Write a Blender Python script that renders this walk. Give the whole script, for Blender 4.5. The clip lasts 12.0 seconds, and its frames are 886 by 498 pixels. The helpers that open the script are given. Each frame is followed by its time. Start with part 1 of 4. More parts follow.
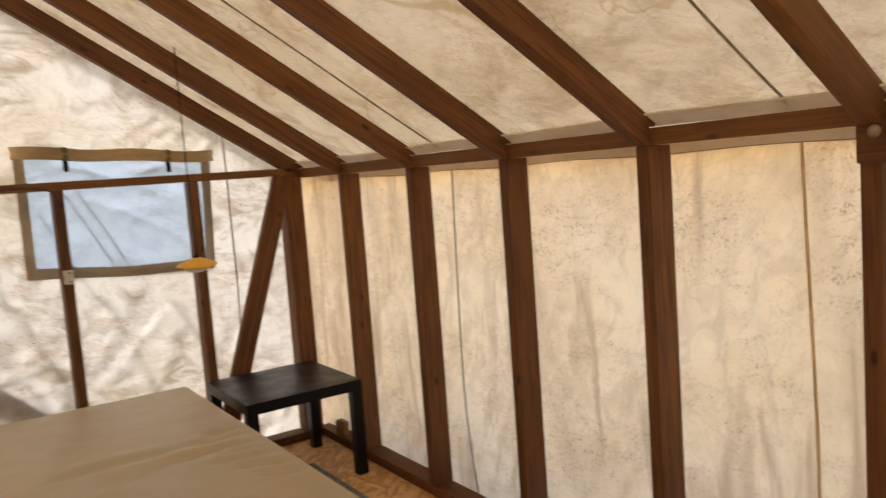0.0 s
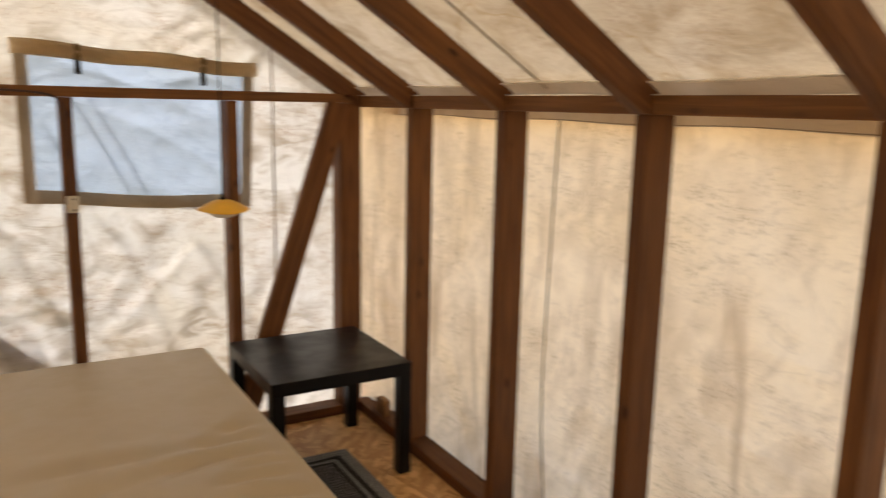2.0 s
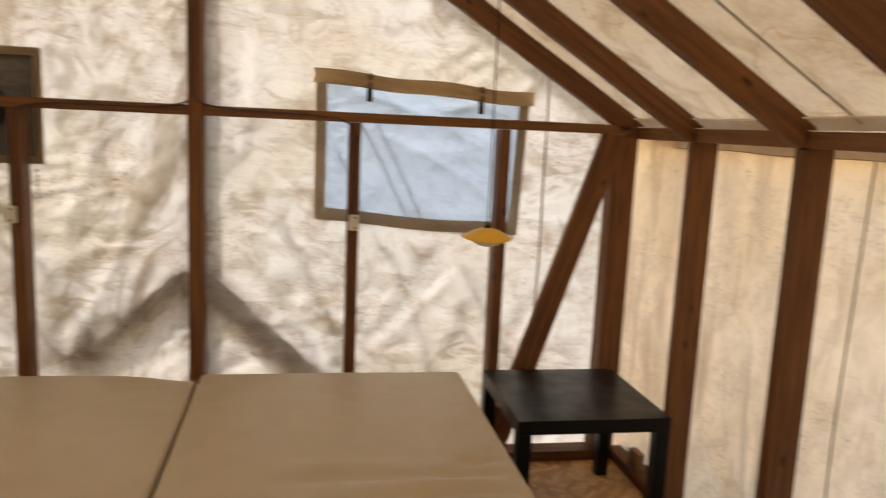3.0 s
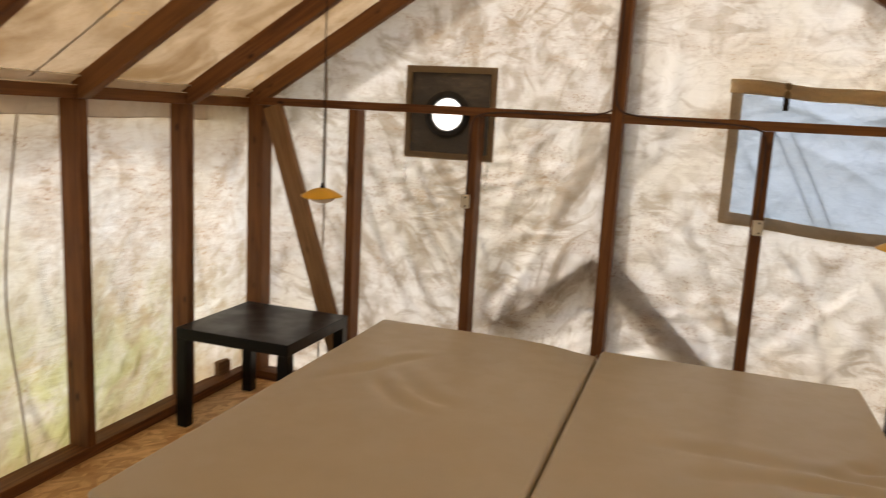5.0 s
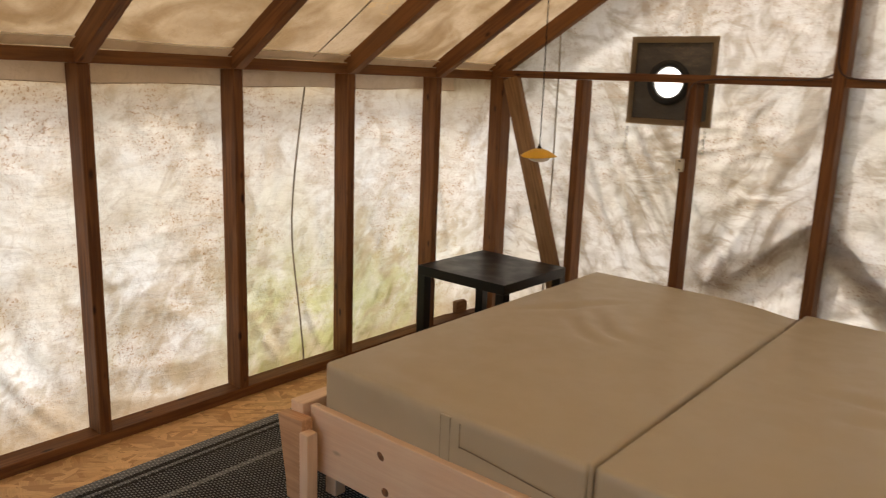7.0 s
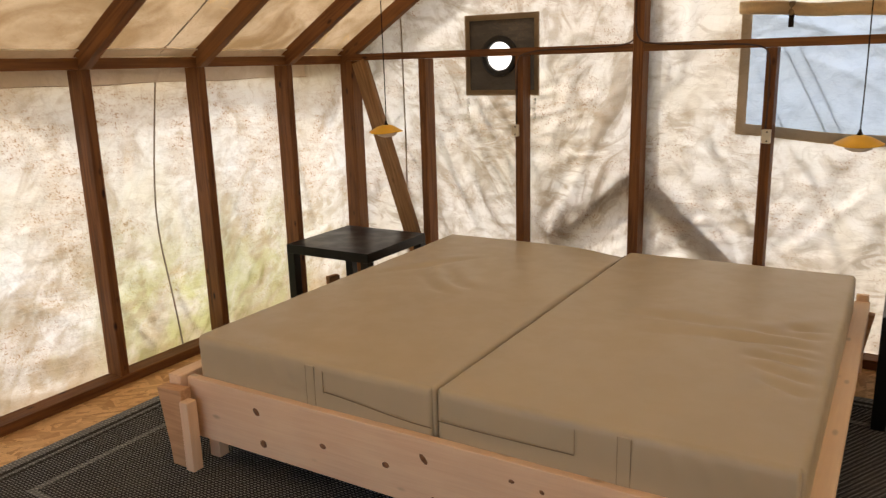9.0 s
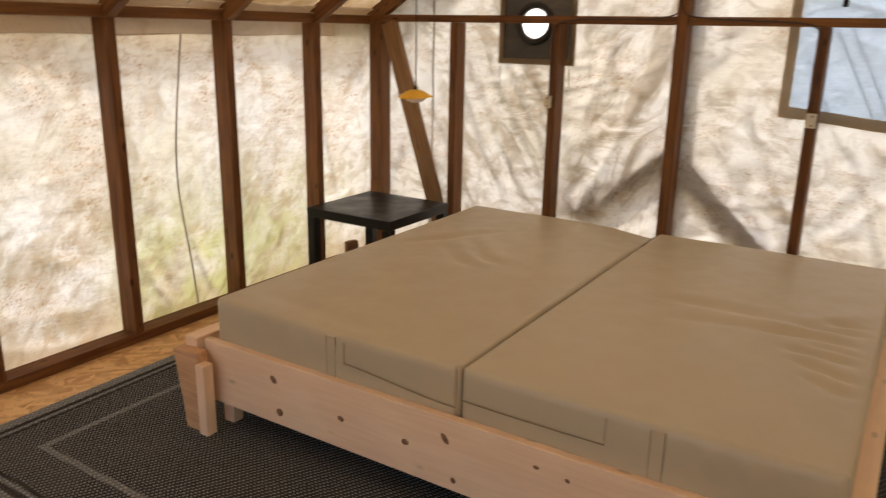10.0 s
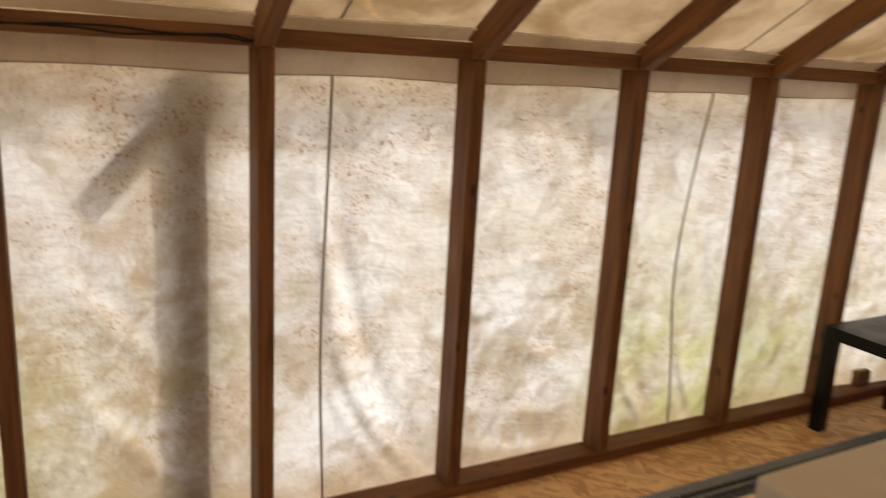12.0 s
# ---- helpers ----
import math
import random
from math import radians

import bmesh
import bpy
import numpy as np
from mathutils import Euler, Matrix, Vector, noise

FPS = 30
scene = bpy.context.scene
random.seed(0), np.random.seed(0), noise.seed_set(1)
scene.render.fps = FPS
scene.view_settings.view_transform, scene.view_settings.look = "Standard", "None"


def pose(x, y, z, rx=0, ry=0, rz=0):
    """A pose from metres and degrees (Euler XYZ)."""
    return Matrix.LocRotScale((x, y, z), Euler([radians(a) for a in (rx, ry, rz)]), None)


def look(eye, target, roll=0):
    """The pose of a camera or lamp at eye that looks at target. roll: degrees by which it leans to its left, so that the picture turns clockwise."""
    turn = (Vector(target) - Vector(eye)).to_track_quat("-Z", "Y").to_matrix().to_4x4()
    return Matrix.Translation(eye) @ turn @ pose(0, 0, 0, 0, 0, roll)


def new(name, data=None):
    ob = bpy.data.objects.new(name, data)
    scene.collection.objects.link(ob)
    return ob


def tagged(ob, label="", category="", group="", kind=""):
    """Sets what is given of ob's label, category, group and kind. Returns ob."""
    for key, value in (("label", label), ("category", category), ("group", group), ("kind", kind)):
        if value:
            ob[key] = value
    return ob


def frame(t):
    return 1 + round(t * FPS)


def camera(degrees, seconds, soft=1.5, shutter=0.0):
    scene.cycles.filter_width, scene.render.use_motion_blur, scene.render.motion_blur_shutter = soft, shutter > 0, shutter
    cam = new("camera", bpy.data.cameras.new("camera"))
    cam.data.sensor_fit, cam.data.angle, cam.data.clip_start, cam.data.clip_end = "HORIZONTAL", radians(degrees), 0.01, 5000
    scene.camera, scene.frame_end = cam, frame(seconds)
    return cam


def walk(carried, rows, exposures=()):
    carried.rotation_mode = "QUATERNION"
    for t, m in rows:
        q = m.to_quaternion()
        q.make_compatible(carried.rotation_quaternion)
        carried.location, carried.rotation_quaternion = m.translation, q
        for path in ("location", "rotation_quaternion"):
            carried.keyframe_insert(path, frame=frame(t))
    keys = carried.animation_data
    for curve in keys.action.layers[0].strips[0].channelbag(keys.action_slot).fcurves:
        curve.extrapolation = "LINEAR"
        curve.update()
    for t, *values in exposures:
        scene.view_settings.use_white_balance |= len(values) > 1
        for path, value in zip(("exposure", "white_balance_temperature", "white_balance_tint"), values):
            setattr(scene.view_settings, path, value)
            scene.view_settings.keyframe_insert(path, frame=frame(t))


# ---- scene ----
cam = camera(60.2, 12.0, soft=1.2, shutter=0.5)
PATH = [
    (0, (0.109, -3.757, 1.361), (1.223, -2.107, 1.168), -4.2),
    (0.5, (0.215, -3.645, 1.411), (1.48, -2.129, 1.089), -2.1),
    (1, (0.307, -3.516, 1.382), (1.681, -2.136, 0.926), -0.1),
    (1.5, (0.307, -3.276, 1.406), (1.641, -1.841, 1.006), 0.3),
    (2, (0.381, -3.1, 1.41), (1.379, -1.406, 1.043), 1.2),
    (2.5, (0.433, -3.02, 1.416), (1.132, -1.177, 1.078), 2.6),
    (3, (0.442, -2.999, 1.415), (0.792, -1.055, 1.099), 2.6),
    (3.5, (0.41, -2.999, 1.399), (0.428, -1.021, 1.107), 1.9),
    (3.7, (0.393, -3.024, 1.406), (0.281, -1.05, 1.109), 1.6),
    (5.5, (0.451, -3.402, 1.4), (-0.438, -1.651, 1.021), 4.3),
    (6, (0.588, -3.431, 1.384), (-0.599, -1.875, 0.97), 5.1),
    (6.5, (0.741, -3.459, 1.396), (-0.537, -1.982, 0.966), 4.5),
    (7, (0.874, -3.547, 1.385), (-0.378, -2.048, 0.955), 2.1),
    (9, (1.164, -3.706, 1.382), (0.151, -2.047, 0.912), -1.6),
    (9.5, (1.151, -3.7, 1.381), (0.18, -2.026, 0.872), -0.9),
    (10, (1.065, -3.659, 1.377), (0.038, -2.034, 0.825), 1.1),
    (10.5, (0.89, -3.565, 1.39), (-0.344, -2.103, 0.808), 2.8),
    (11, (0.689, -3.471, 1.407), (-0.797, -2.254, 0.85), 4.3),
    (11.5, (0.392, -3.47, 1.384), (-1.201, -2.385, 0.851), 4.7),
    (12, (0.17, -3.442, 1.378), (-1.543, -2.521, 0.913), 3.2),
]
walk(cam, [(t, look(eye, target, roll)) for t, eye, target, roll in PATH],
     exposures=[(0.0, 1.76, 6750, 12), (3.7, 1.68, 6750, 12), (6.5, 1.66, 6750, 12), (9.5, 1.87, 6750, 12), (11.0, 1.73, 6700, 12), (12.0, 1.68, 6650, 12)])

# ---- world and sun ----
SUN = Vector((-0.47, 0.51, 0.80)).normalized()      # way towards the sun
world = bpy.data.worlds.new("sky")
scene.world = world
world.use_nodes = True
sky = world.node_tree.nodes.new("ShaderNodeTexSky")
sky.sky_type, sky.sun_disc = "NISHITA", False
sky.sun_elevation, sky.sun_rotation = math.asin(SUN.z), math.atan2(SUN.x, SUN.y)
sky.air_density, sky.dust_density, sky.ozone_density = 0.85, 4.0, 0.7      # hazy summer sky
background = world.node_tree.nodes["Background"]
background.inputs["Strength"].default_value = 0.125
world.node_tree.links.new(sky.outputs[0], background.inputs["Color"])
sun = new("sun", bpy.data.lights.new("sun", "SUN"))
sun.data.energy, sun.data.angle, sun.data.color = 2.4, radians(3.0), (1.0, 0.975, 0.935)
sun.matrix_world = look(SUN * 30, (0, 0, 0))


# ---- materials ----
class Nodes:
    """Short-hand for a procedural material."""

    def __init__(self, name):
        self.mat = bpy.data.materials.new(name)
        self.mat.use_nodes = True
        self.tree = self.mat.node_tree
        self.bsdf = self.tree.nodes["Principled BSDF"]
        self.out = self.tree.nodes["Material Output"]
        self.coord = self.tree.nodes.new("ShaderNodeTexCoord").outputs["Object"]

    def put(self, socket, value):
        if isinstance(value, bpy.types.NodeSocket):
            self.tree.links.new(value, socket)
        elif isinstance(value, (tuple, list)) and len(value) == 3 and socket.type == "RGBA":
            socket.default_value = (*value, 1)
        else:
            socket.default_value = value

    def stretch(self, scale, turn=(0, 0, 0), source=None):
        at = source or self.coord
        for key, value in (("Rotation", turn), ("Scale", scale)):        # turned first, then stretched
            n = self.tree.nodes.new("ShaderNodeMapping")
            self.put(n.inputs["Vector"], at)
            n.inputs[key].default_value = value
            at = n.outputs[0]
        return at

    def noise(self, scale, detail=3.0, vector=None, distortion=0.0, rough=0.5):
        n = self.tree.nodes.new("ShaderNodeTexNoise")
        self.put(n.inputs["Vector"], vector or self.coord)
        for k, v in (("Scale", scale), ("Detail", detail), ("Distortion", distortion), ("Roughness", rough)):
            n.inputs[k].default_value = v
        return n.outputs[0]

    def voronoi(self, scale, vector=None, feature="F1", output="Distance"):
        n = self.tree.nodes.new("ShaderNodeTexVoronoi")
        n.feature = feature
        self.put(n.inputs["Vector"], vector or self.coord)
        n.inputs["Scale"].default_value = scale
        return n.outputs[output]

    def wave(self, scale, vector=None, distortion=0.0, direction="X"):
        n = self.tree.nodes.new("ShaderNodeTexWave")
        n.bands_direction = direction
        self.put(n.inputs["Vector"], vector or self.coord)
        n.inputs["Scale"].default_value, n.inputs["Distortion"].default_value = scale, distortion
        return n.outputs["Fac"]

    def ramp(self, fac, low, high, a=0.0, b=1.0):
        n = self.tree.nodes.new("ShaderNodeMapRange")
        n.interpolation_type = "SMOOTHSTEP"
        for k, v in zip(("Value", "From Min", "From Max", "To Min", "To Max"), (fac, low, high, a, b)):
            self.put(n.inputs[k], v)
        return n.outputs[0]

    def math(self, op, a, b=0.0):
        n = self.tree.nodes.new("ShaderNodeMath")
        n.operation = op
        self.put(n.inputs[0], a)
        self.put(n.inputs[1], b)
        return n.outputs[0]

    def mix(self, fac, a, b, blend="MIX"):
        n = self.tree.nodes.new("ShaderNodeMix")
        n.data_type, n.blend_type = "RGBA", blend
        self.put(n.inputs[0], fac)
        self.put(n.inputs[6], a)
        self.put(n.inputs[7], b)
        return n.outputs[2]

    def axis(self, which, source=None):
        n = self.tree.nodes.new("ShaderNodeSeparateXYZ")
        self.put(n.inputs[0], source or self.coord)
        return n.outputs[which]

    def chance(self):
        return self.tree.nodes.new("ShaderNodeObjectInfo").outputs["Random"]

    def shifted(self):
        """Object coordinates, moved by chance from object to object."""
        n = self.tree.nodes.new("ShaderNodeVectorMath")
        n.operation = "ADD"
        self.put(n.inputs[0], self.coord)
        self.put(n.inputs[1], self.math("MULTIPLY", self.chance(), 37.0))
        return n.outputs[0]

    def bump(self, height, strength=0.3, distance=0.002):
        n = self.tree.nodes.new("ShaderNodeBump")
        n.inputs["Strength"].default_value, n.inputs["Distance"].default_value = strength, distance
        self.put(n.inputs["Height"], height)
        return n.outputs[0]

    def finish(self, color, rough=0.6, normal=None, **extra):
        self.put(self.bsdf.inputs["Base Color"], color)
        self.put(self.bsdf.inputs["Roughness"], rough)
        if normal:
            self.put(self.bsdf.inputs["Normal"], normal)
        for key, value in extra.items():
            self.put(self.bsdf.inputs[key.replace("_", " ")], value)
        return self.mat

    def cloth(self, color, normal, let_through, reflect=0.60):
        """Thin cloth that lets light through and throws part of the rest back."""
        d = self.tree.nodes.new("ShaderNodeBsdfDiffuse")
        t = self.tree.nodes.new("ShaderNodeBsdfTranslucent")
        m = self.tree.nodes.new("ShaderNodeMixShader")
        self.put(d.inputs["Color"], self.mix(1.0, color, (reflect, reflect, reflect), "MULTIPLY"))
        self.put(t.inputs["Color"], color)
        for n in (d, t):
            self.put(n.inputs["Normal"], normal)
        m.inputs[0].default_value = let_through
        self.tree.links.new(d.outputs[0], m.inputs[1])
        self.tree.links.new(t.outputs[0], m.inputs[2])
        self.tree.links.new(m.outputs[0], self.out.inputs["Surface"])
        self.tree.nodes.remove(self.bsdf)
        return self.mat


def canvas_material(name, base, stain_and_shade, algae=0.0, mould=0.0, specks=0.5, let_through=0.6, drips_and_folds=0.0, streaks=0.0, along=False, blotch=0.55, turns=(0.75, -0.5, 1.45), crinkle=0.55, relief=1.0, zones=(None, None, None)):
    m = Nodes(name)
    world_at = m.tree.nodes.new("ShaderNodeNewGeometry").outputs["Position"]
    m.coord = world_at
    big = m.noise(1.7, 4, distortion=0.6)
    mid = m.noise(6.0, 5, distortion=1.2)
    color = m.mix(m.ramp(big, 0.35, 0.7), base, tuple(b * k for b, k in zip(base, (0.94, 0.90, 0.82))))
    color = m.mix(m.ramp(mid, 0.48, 0.72, 0.0, blotch), color, stain_and_shade)
    # thin brownish crease lines
    crease = m.math("ABSOLUTE", m.math("SUBTRACT", m.noise(5.0, 3, distortion=1.0), 0.5))
    color = m.mix(m.ramp(crease, 0.0, 0.018, 0.16, 0.0), color, tuple(s * 0.75 for s in stain_and_shade))
    crease2 = m.math("ABSOLUTE", m.math("SUBTRACT", m.noise(13.0, 2, m.stretch((1, 1, 0.6)), 1.4), 0.5))
    color = m.mix(m.ramp(crease2, 0.0, 0.02, 0.10, 0.0), color, tuple(s * 0.8 for s in stain_and_shade))
    if drips_and_folds:
        run = m.noise(9.0, 4, m.stretch((1, 1, 0.16)), 0.5)
        color = m.mix(m.ramp(run, 0.5, 0.72, 0.0, drips_and_folds), color, stain_and_shade)
        # shade of hanging folds put into the colour as soft upright bands
        fold_shade = m.noise(3.6, 4, m.stretch((1, 1, 0.3), (0.22, 0, 0)), 0.5)
        color = m.mix(m.ramp(fold_shade, 0.46, 0.70, 0.0, 0.55 * drips_and_folds), color, tuple(s * 0.95 for s in stain_and_shade))
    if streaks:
        # soft smears of dirt and branch shade put into the colour, slowly warped
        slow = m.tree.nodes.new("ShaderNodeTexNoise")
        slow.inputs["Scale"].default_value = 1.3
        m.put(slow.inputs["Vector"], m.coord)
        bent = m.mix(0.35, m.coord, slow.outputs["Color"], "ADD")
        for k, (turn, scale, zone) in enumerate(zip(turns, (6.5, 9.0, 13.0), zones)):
            shade_smear = m.noise(scale, 5, m.stretch((1, 1, 0.34), (turn if along else 0, 0 if along else turn, 0), bent), 0.9, 0.62)
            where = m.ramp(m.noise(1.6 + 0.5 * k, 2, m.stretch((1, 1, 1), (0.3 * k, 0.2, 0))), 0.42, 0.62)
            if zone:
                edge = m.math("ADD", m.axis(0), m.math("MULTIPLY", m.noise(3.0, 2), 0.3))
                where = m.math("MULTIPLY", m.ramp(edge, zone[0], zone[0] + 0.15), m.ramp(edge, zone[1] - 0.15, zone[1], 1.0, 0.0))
            color = m.mix(m.math("MULTIPLY", m.ramp(shade_smear, 0.47, 0.63, 0.0, streaks), where), color, stain_and_shade)
    # fine rusty grain in loose clouds that follow the weft, and a few larger blots
    cloud = m.ramp(m.noise(2.6, 4, m.stretch((1, 1, 1.5)), 0.3), 0.38, 0.60)
    rows = m.ramp(m.noise(1.0, 4, m.stretch((9, 9, 26)), 0.8), 0.40, 0.64, 0.25, 1.0)
    grain = m.ramp(m.noise(105.0, 3, rough=0.65), 0.53, 0.63)
    film = m.math("MULTIPLY", m.math("MULTIPLY", cloud, rows), 0.42 * specks)
    color = m.mix(film, color, (0.60, 0.46, 0.31))
    dirt = m.math("MULTIPLY", m.math("MULTIPLY", grain, rows), m.math("MULTIPLY", cloud, min(1.0, 1.05 * specks)))
    color = m.mix(dirt, color, (0.36, 0.20, 0.10))
    blot = m.math("MULTIPLY", m.ramp(m.noise(46.0, 3, distortion=1.0), 0.68, 0.75), m.math("MULTIPLY", m.ramp(m.noise(3.7, 3), 0.45, 0.65), 0.35 * specks))
    color = m.mix(blot, color, (0.30, 0.17, 0.085))
    if algae:
        hem = m.ramp(m.math("ADD", m.axis(2), m.math("MULTIPLY", m.noise(4.0, 5, m.stretch((1, 1, 1.6)), 0.5), 0.5)), 0.26, 0.52, 0.75, 0.0)
        color = m.mix(hem, color, (0.50, 0.385, 0.24))
        rust = m.math("MULTIPLY", m.ramp(m.axis(1), -3.15, -2.7, 0.85, 0.0), m.ramp(m.noise(7.0, 6, distortion=0.6, rough=0.7), 0.36, 0.66, 0.2, 1.0))
        rust = m.math("MULTIPLY", rust, m.ramp(m.axis(2), 0.7, 1.3, 1.0, 0.25))
        color = m.mix(rust, color, (0.44, 0.32, 0.18))
        near = m.math("MULTIPLY", m.ramp(m.axis(1), -1.95, -1.35), m.ramp(m.axis(1), -0.62, -0.2, 1.0, 0.15))
        far = m.ramp(m.axis(1), -3.6, -3.1, 0.7, 0.0)
        patch = m.math("MAXIMUM", m.math("MAXIMUM", near, far), m.ramp(m.noise(2.1, 4, distortion=1.0), 0.5, 0.7, 0.0, 0.5))
        low = m.ramp(m.math("ADD", m.axis(2), m.math("MULTIPLY", m.noise(2.4, 4), 0.6)), 0.55, 1.30, 1.0, 0.0)
        film = m.ramp(m.noise(4.5, 5, m.stretch((1, 1, 0.8), (0.55, 0, 0)), 0.8, 0.6), 0.34, 0.66, 0.12, 0.9)
        vein = m.ramp(m.noise(9.0, 5, m.stretch((1, 1, 0.42), (0.6, 0, 0)), 0.9, 0.62), 0.44, 0.62)
        where = m.math("MULTIPLY", m.math("MULTIPLY", low, patch), algae)
        color = m.mix(m.math("MULTIPLY", where, film), color, (0.55, 0.57, 0.24))
        # brown crease bands, thickest in the lower half
        under = m.ramp(m.math("ADD", m.axis(2), m.math("MULTIPLY", m.noise(1.9, 3), 0.7)), 0.75, 1.45, 1.0, 0.08)
        for k, (turn, scale, squeeze) in enumerate(((0.55, 5.5, 0.45), (1.25, 8.0, 0.38), (0.8, 15.0, 0.5))):
            band = m.noise(scale, 4, m.stretch((1, 1, squeeze), (turn, 0.3 * k, 0)), 0.25, 0.55)
            seen = m.math("MULTIPLY", m.ramp(band, 0.50, 0.64, 0.0, 0.55), m.math("MULTIPLY", under, m.ramp(m.noise(3.1 + k, 2), 0.40, 0.60)))
            color = m.mix(seen, color, (0.43, 0.335, 0.20))
        color = m.mix(m.math("MULTIPLY", where, m.math("MULTIPLY", vein, m.ramp(m.noise(2.9, 3), 0.42, 0.6, 0.1, 0.85))), color, (0.25, 0.225, 0.065))
    if mould:
        patch = m.ramp(m.noise(4.2, 6, distortion=0.8, rough=0.68), 0.45, 0.72, 0.0, mould)
        color = m.mix(patch, color, (0.36, 0.225, 0.095))
        # darker brown towards the left slope, broken into patches
        left_dark = m.math("MULTIPLY", m.ramp(m.axis(0), -1.9, 0.1, 1.0, 0.0), m.ramp(m.noise(3.3, 4, distortion=0.9), 0.28, 0.66, 0.6, 1.0))
        color = m.mix(left_dark, color, (0.20, 0.122, 0.051))
        ring = m.math("ABSOLUTE", m.math("SUBTRACT", m.noise(1.9, 4, distortion=0.7), 0.57))
        color = m.mix(m.ramp(ring, 0.0, 0.012, 0.5, 0.0), color, (0.42, 0.26, 0.10))
    weave = m.math("ADD", m.math("MULTIPLY", m.noise(420.0, 1), 0.12), m.math("ADD", m.noise(24.0, 5, distortion=1.2), m.math("MULTIPLY", m.noise(8.0, 4, distortion=2.0), 1.6)))
    crumple = m.math("ABSOLUTE", m.math("SUBTRACT", m.noise(8.0, 3, m.stretch((1, 1, 1.5)), 0.8), 0.5))
    short = m.noise(1.0, 4, m.stretch((9, 9, 40)), 0.7)
    weave = m.math("ADD", weave, m.math("ADD", m.math("MULTIPLY", crumple, -0.9), m.math("MULTIPLY", short, crinkle)))
    return m.cloth(color, m.bump(weave, 0.24, 0.014 * relief), let_through)


def timber_material(name, dark, light, knots=0.5, rough=0.62, scale=1.0):
    m = Nodes(name)
    at = m.shifted()
    grain = m.noise(9.0 * scale, 5, m.stretch((0.35, 7, 7), source=at), 0.8)
    fibre = m.noise(60.0, 3, m.stretch((0.12, 3, 3), source=at))
    wear = m.noise(5.0, 4, at)
    color = m.mix(m.ramp(grain, 0.32, 0.68), dark, light)
    color = m.mix(m.ramp(fibre, 0.35, 0.75, 0.0, 0.16), color, tuple(c * 0.7 for c in dark))
    color = m.mix(m.ramp(wear, 0.45, 0.75, 0.0, 0.25), color, tuple(min(1, c * 1.3) for c in light))
    spot = m.voronoi(8.0, m.stretch((0.7, 1.7, 1.7), source=at))
    color = m.mix(m.ramp(spot, 0.05, 0.16, knots, 0.0), color, tuple(c * 0.28 for c in dark))
    color = m.mix(m.ramp(m.chance(), 0.0, 0.5, 0.40, 0.0), color, tuple(c * 0.85 for c in dark))
    color = m.mix(m.ramp(m.chance(), 0.6, 1.0, 0.0, 0.40), color, tuple(min(1, c * k) for c, k in zip(light, (1.15, 1.3, 1.4))))
    return m.finish(color, m.ramp(wear, 0.3, 0.7, rough - 0.08, rough + 0.1), m.bump(m.math("ADD", grain, fibre), 0.35, 0.0015), Specular_IOR_Level=0.28)


def osb_material():
    """Oriented strand board: flat overlapping chips in three directions."""
    m = Nodes("strand_board")
    color, height = None, None
    for k, (turn, scale) in enumerate(((0.35, 15), (-0.5, 18), (1.35, 16), (2.3, 21))):
        at = m.stretch((1, 4.2, 1), (0, 0, turn))
        warp = m.mix(0.06, at, m.tree.nodes.new("ShaderNodeTexNoise").outputs["Color"], "ADD")
        cell = m.tree.nodes.new("ShaderNodeTexVoronoi")
        m.put(cell.inputs["Vector"], warp)
        cell.inputs["Scale"].default_value = scale * 0.58
        tone = m.axis(0, cell.outputs["Color"])
        keep = m.axis(1, cell.outputs["Color"])
        chip = m.mix(m.ramp(tone, 0.0, 1.0), (0.50, 0.25, 0.080), (0.84, 0.52, 0.22))
        chip = m.mix(m.ramp(m.noise(70.0, 3, m.stretch((0.3, 3, 3), (0, 0, turn))), 0.35, 0.7, 0.0, 0.3), chip, (0.38, 0.18, 0.055))
        color = chip if color is None else m.mix(m.ramp(keep, 0.60, 0.63), color, chip)
        height = tone if height is None else m.mix(m.ramp(keep, 0.60, 0.63), height, tone)
    color = m.mix(m.ramp(m.noise(2.0, 4), 0.4, 0.75, 0.0, 0.3), color, (0.28, 0.17, 0.08))
    return m.finish(color, 0.55, m.bump(height, 0.4, 0.002))


def rug_material(name, dark, light, scale=1.0):
    m = Nodes(name)
    ribs = m.wave(25.0 * scale, m.stretch((1, 1, 1), (0, 0, 0.06)), 1.2, "Y")
    knots = m.wave(17.0 * scale, m.stretch((1, 1, 1), (0, 0, 0.5)), 1.6, "X")
    thread = m.math("MULTIPLY", ribs, knots)
    fleck = m.noise(130.0, 2)
    color = m.mix(m.ramp(thread, 0.30, 0.62), dark, light)
    color = m.mix(m.ramp(fleck, 0.45, 0.7, 0.0, 0.5), color, tuple(c * 0.5 for c in dark))
    color = m.mix(m.ramp(m.noise(2.5, 4), 0.45, 0.8, 0.0, 0.25), color, (0.14, 0.125, 0.105))
    return m.finish(color, 0.92, m.bump(thread, 0.9, 0.004), Specular_IOR_Level=0.15)


def plain_material(name, color, rough=0.5, vary=0.12, scale=14.0, metal=0.0, bump=0.1, gloss=0.5):
    m = Nodes(name)
    n = m.noise(scale, 4, m.shifted())
    return m.finish(m.mix(m.ramp(n, 0.3, 0.7), tuple(c * (1 - vary) for c in color), tuple(min(1, c * (1 + vary)) for c in color)),
                    m.ramp(m.noise(scale * 2.3, 3), 0.3, 0.7, rough - 0.06, rough + 0.08), m.bump(m.noise(scale * 12, 3), bump, 0.001), Metallic=metal, Specular_IOR_Level=gloss)


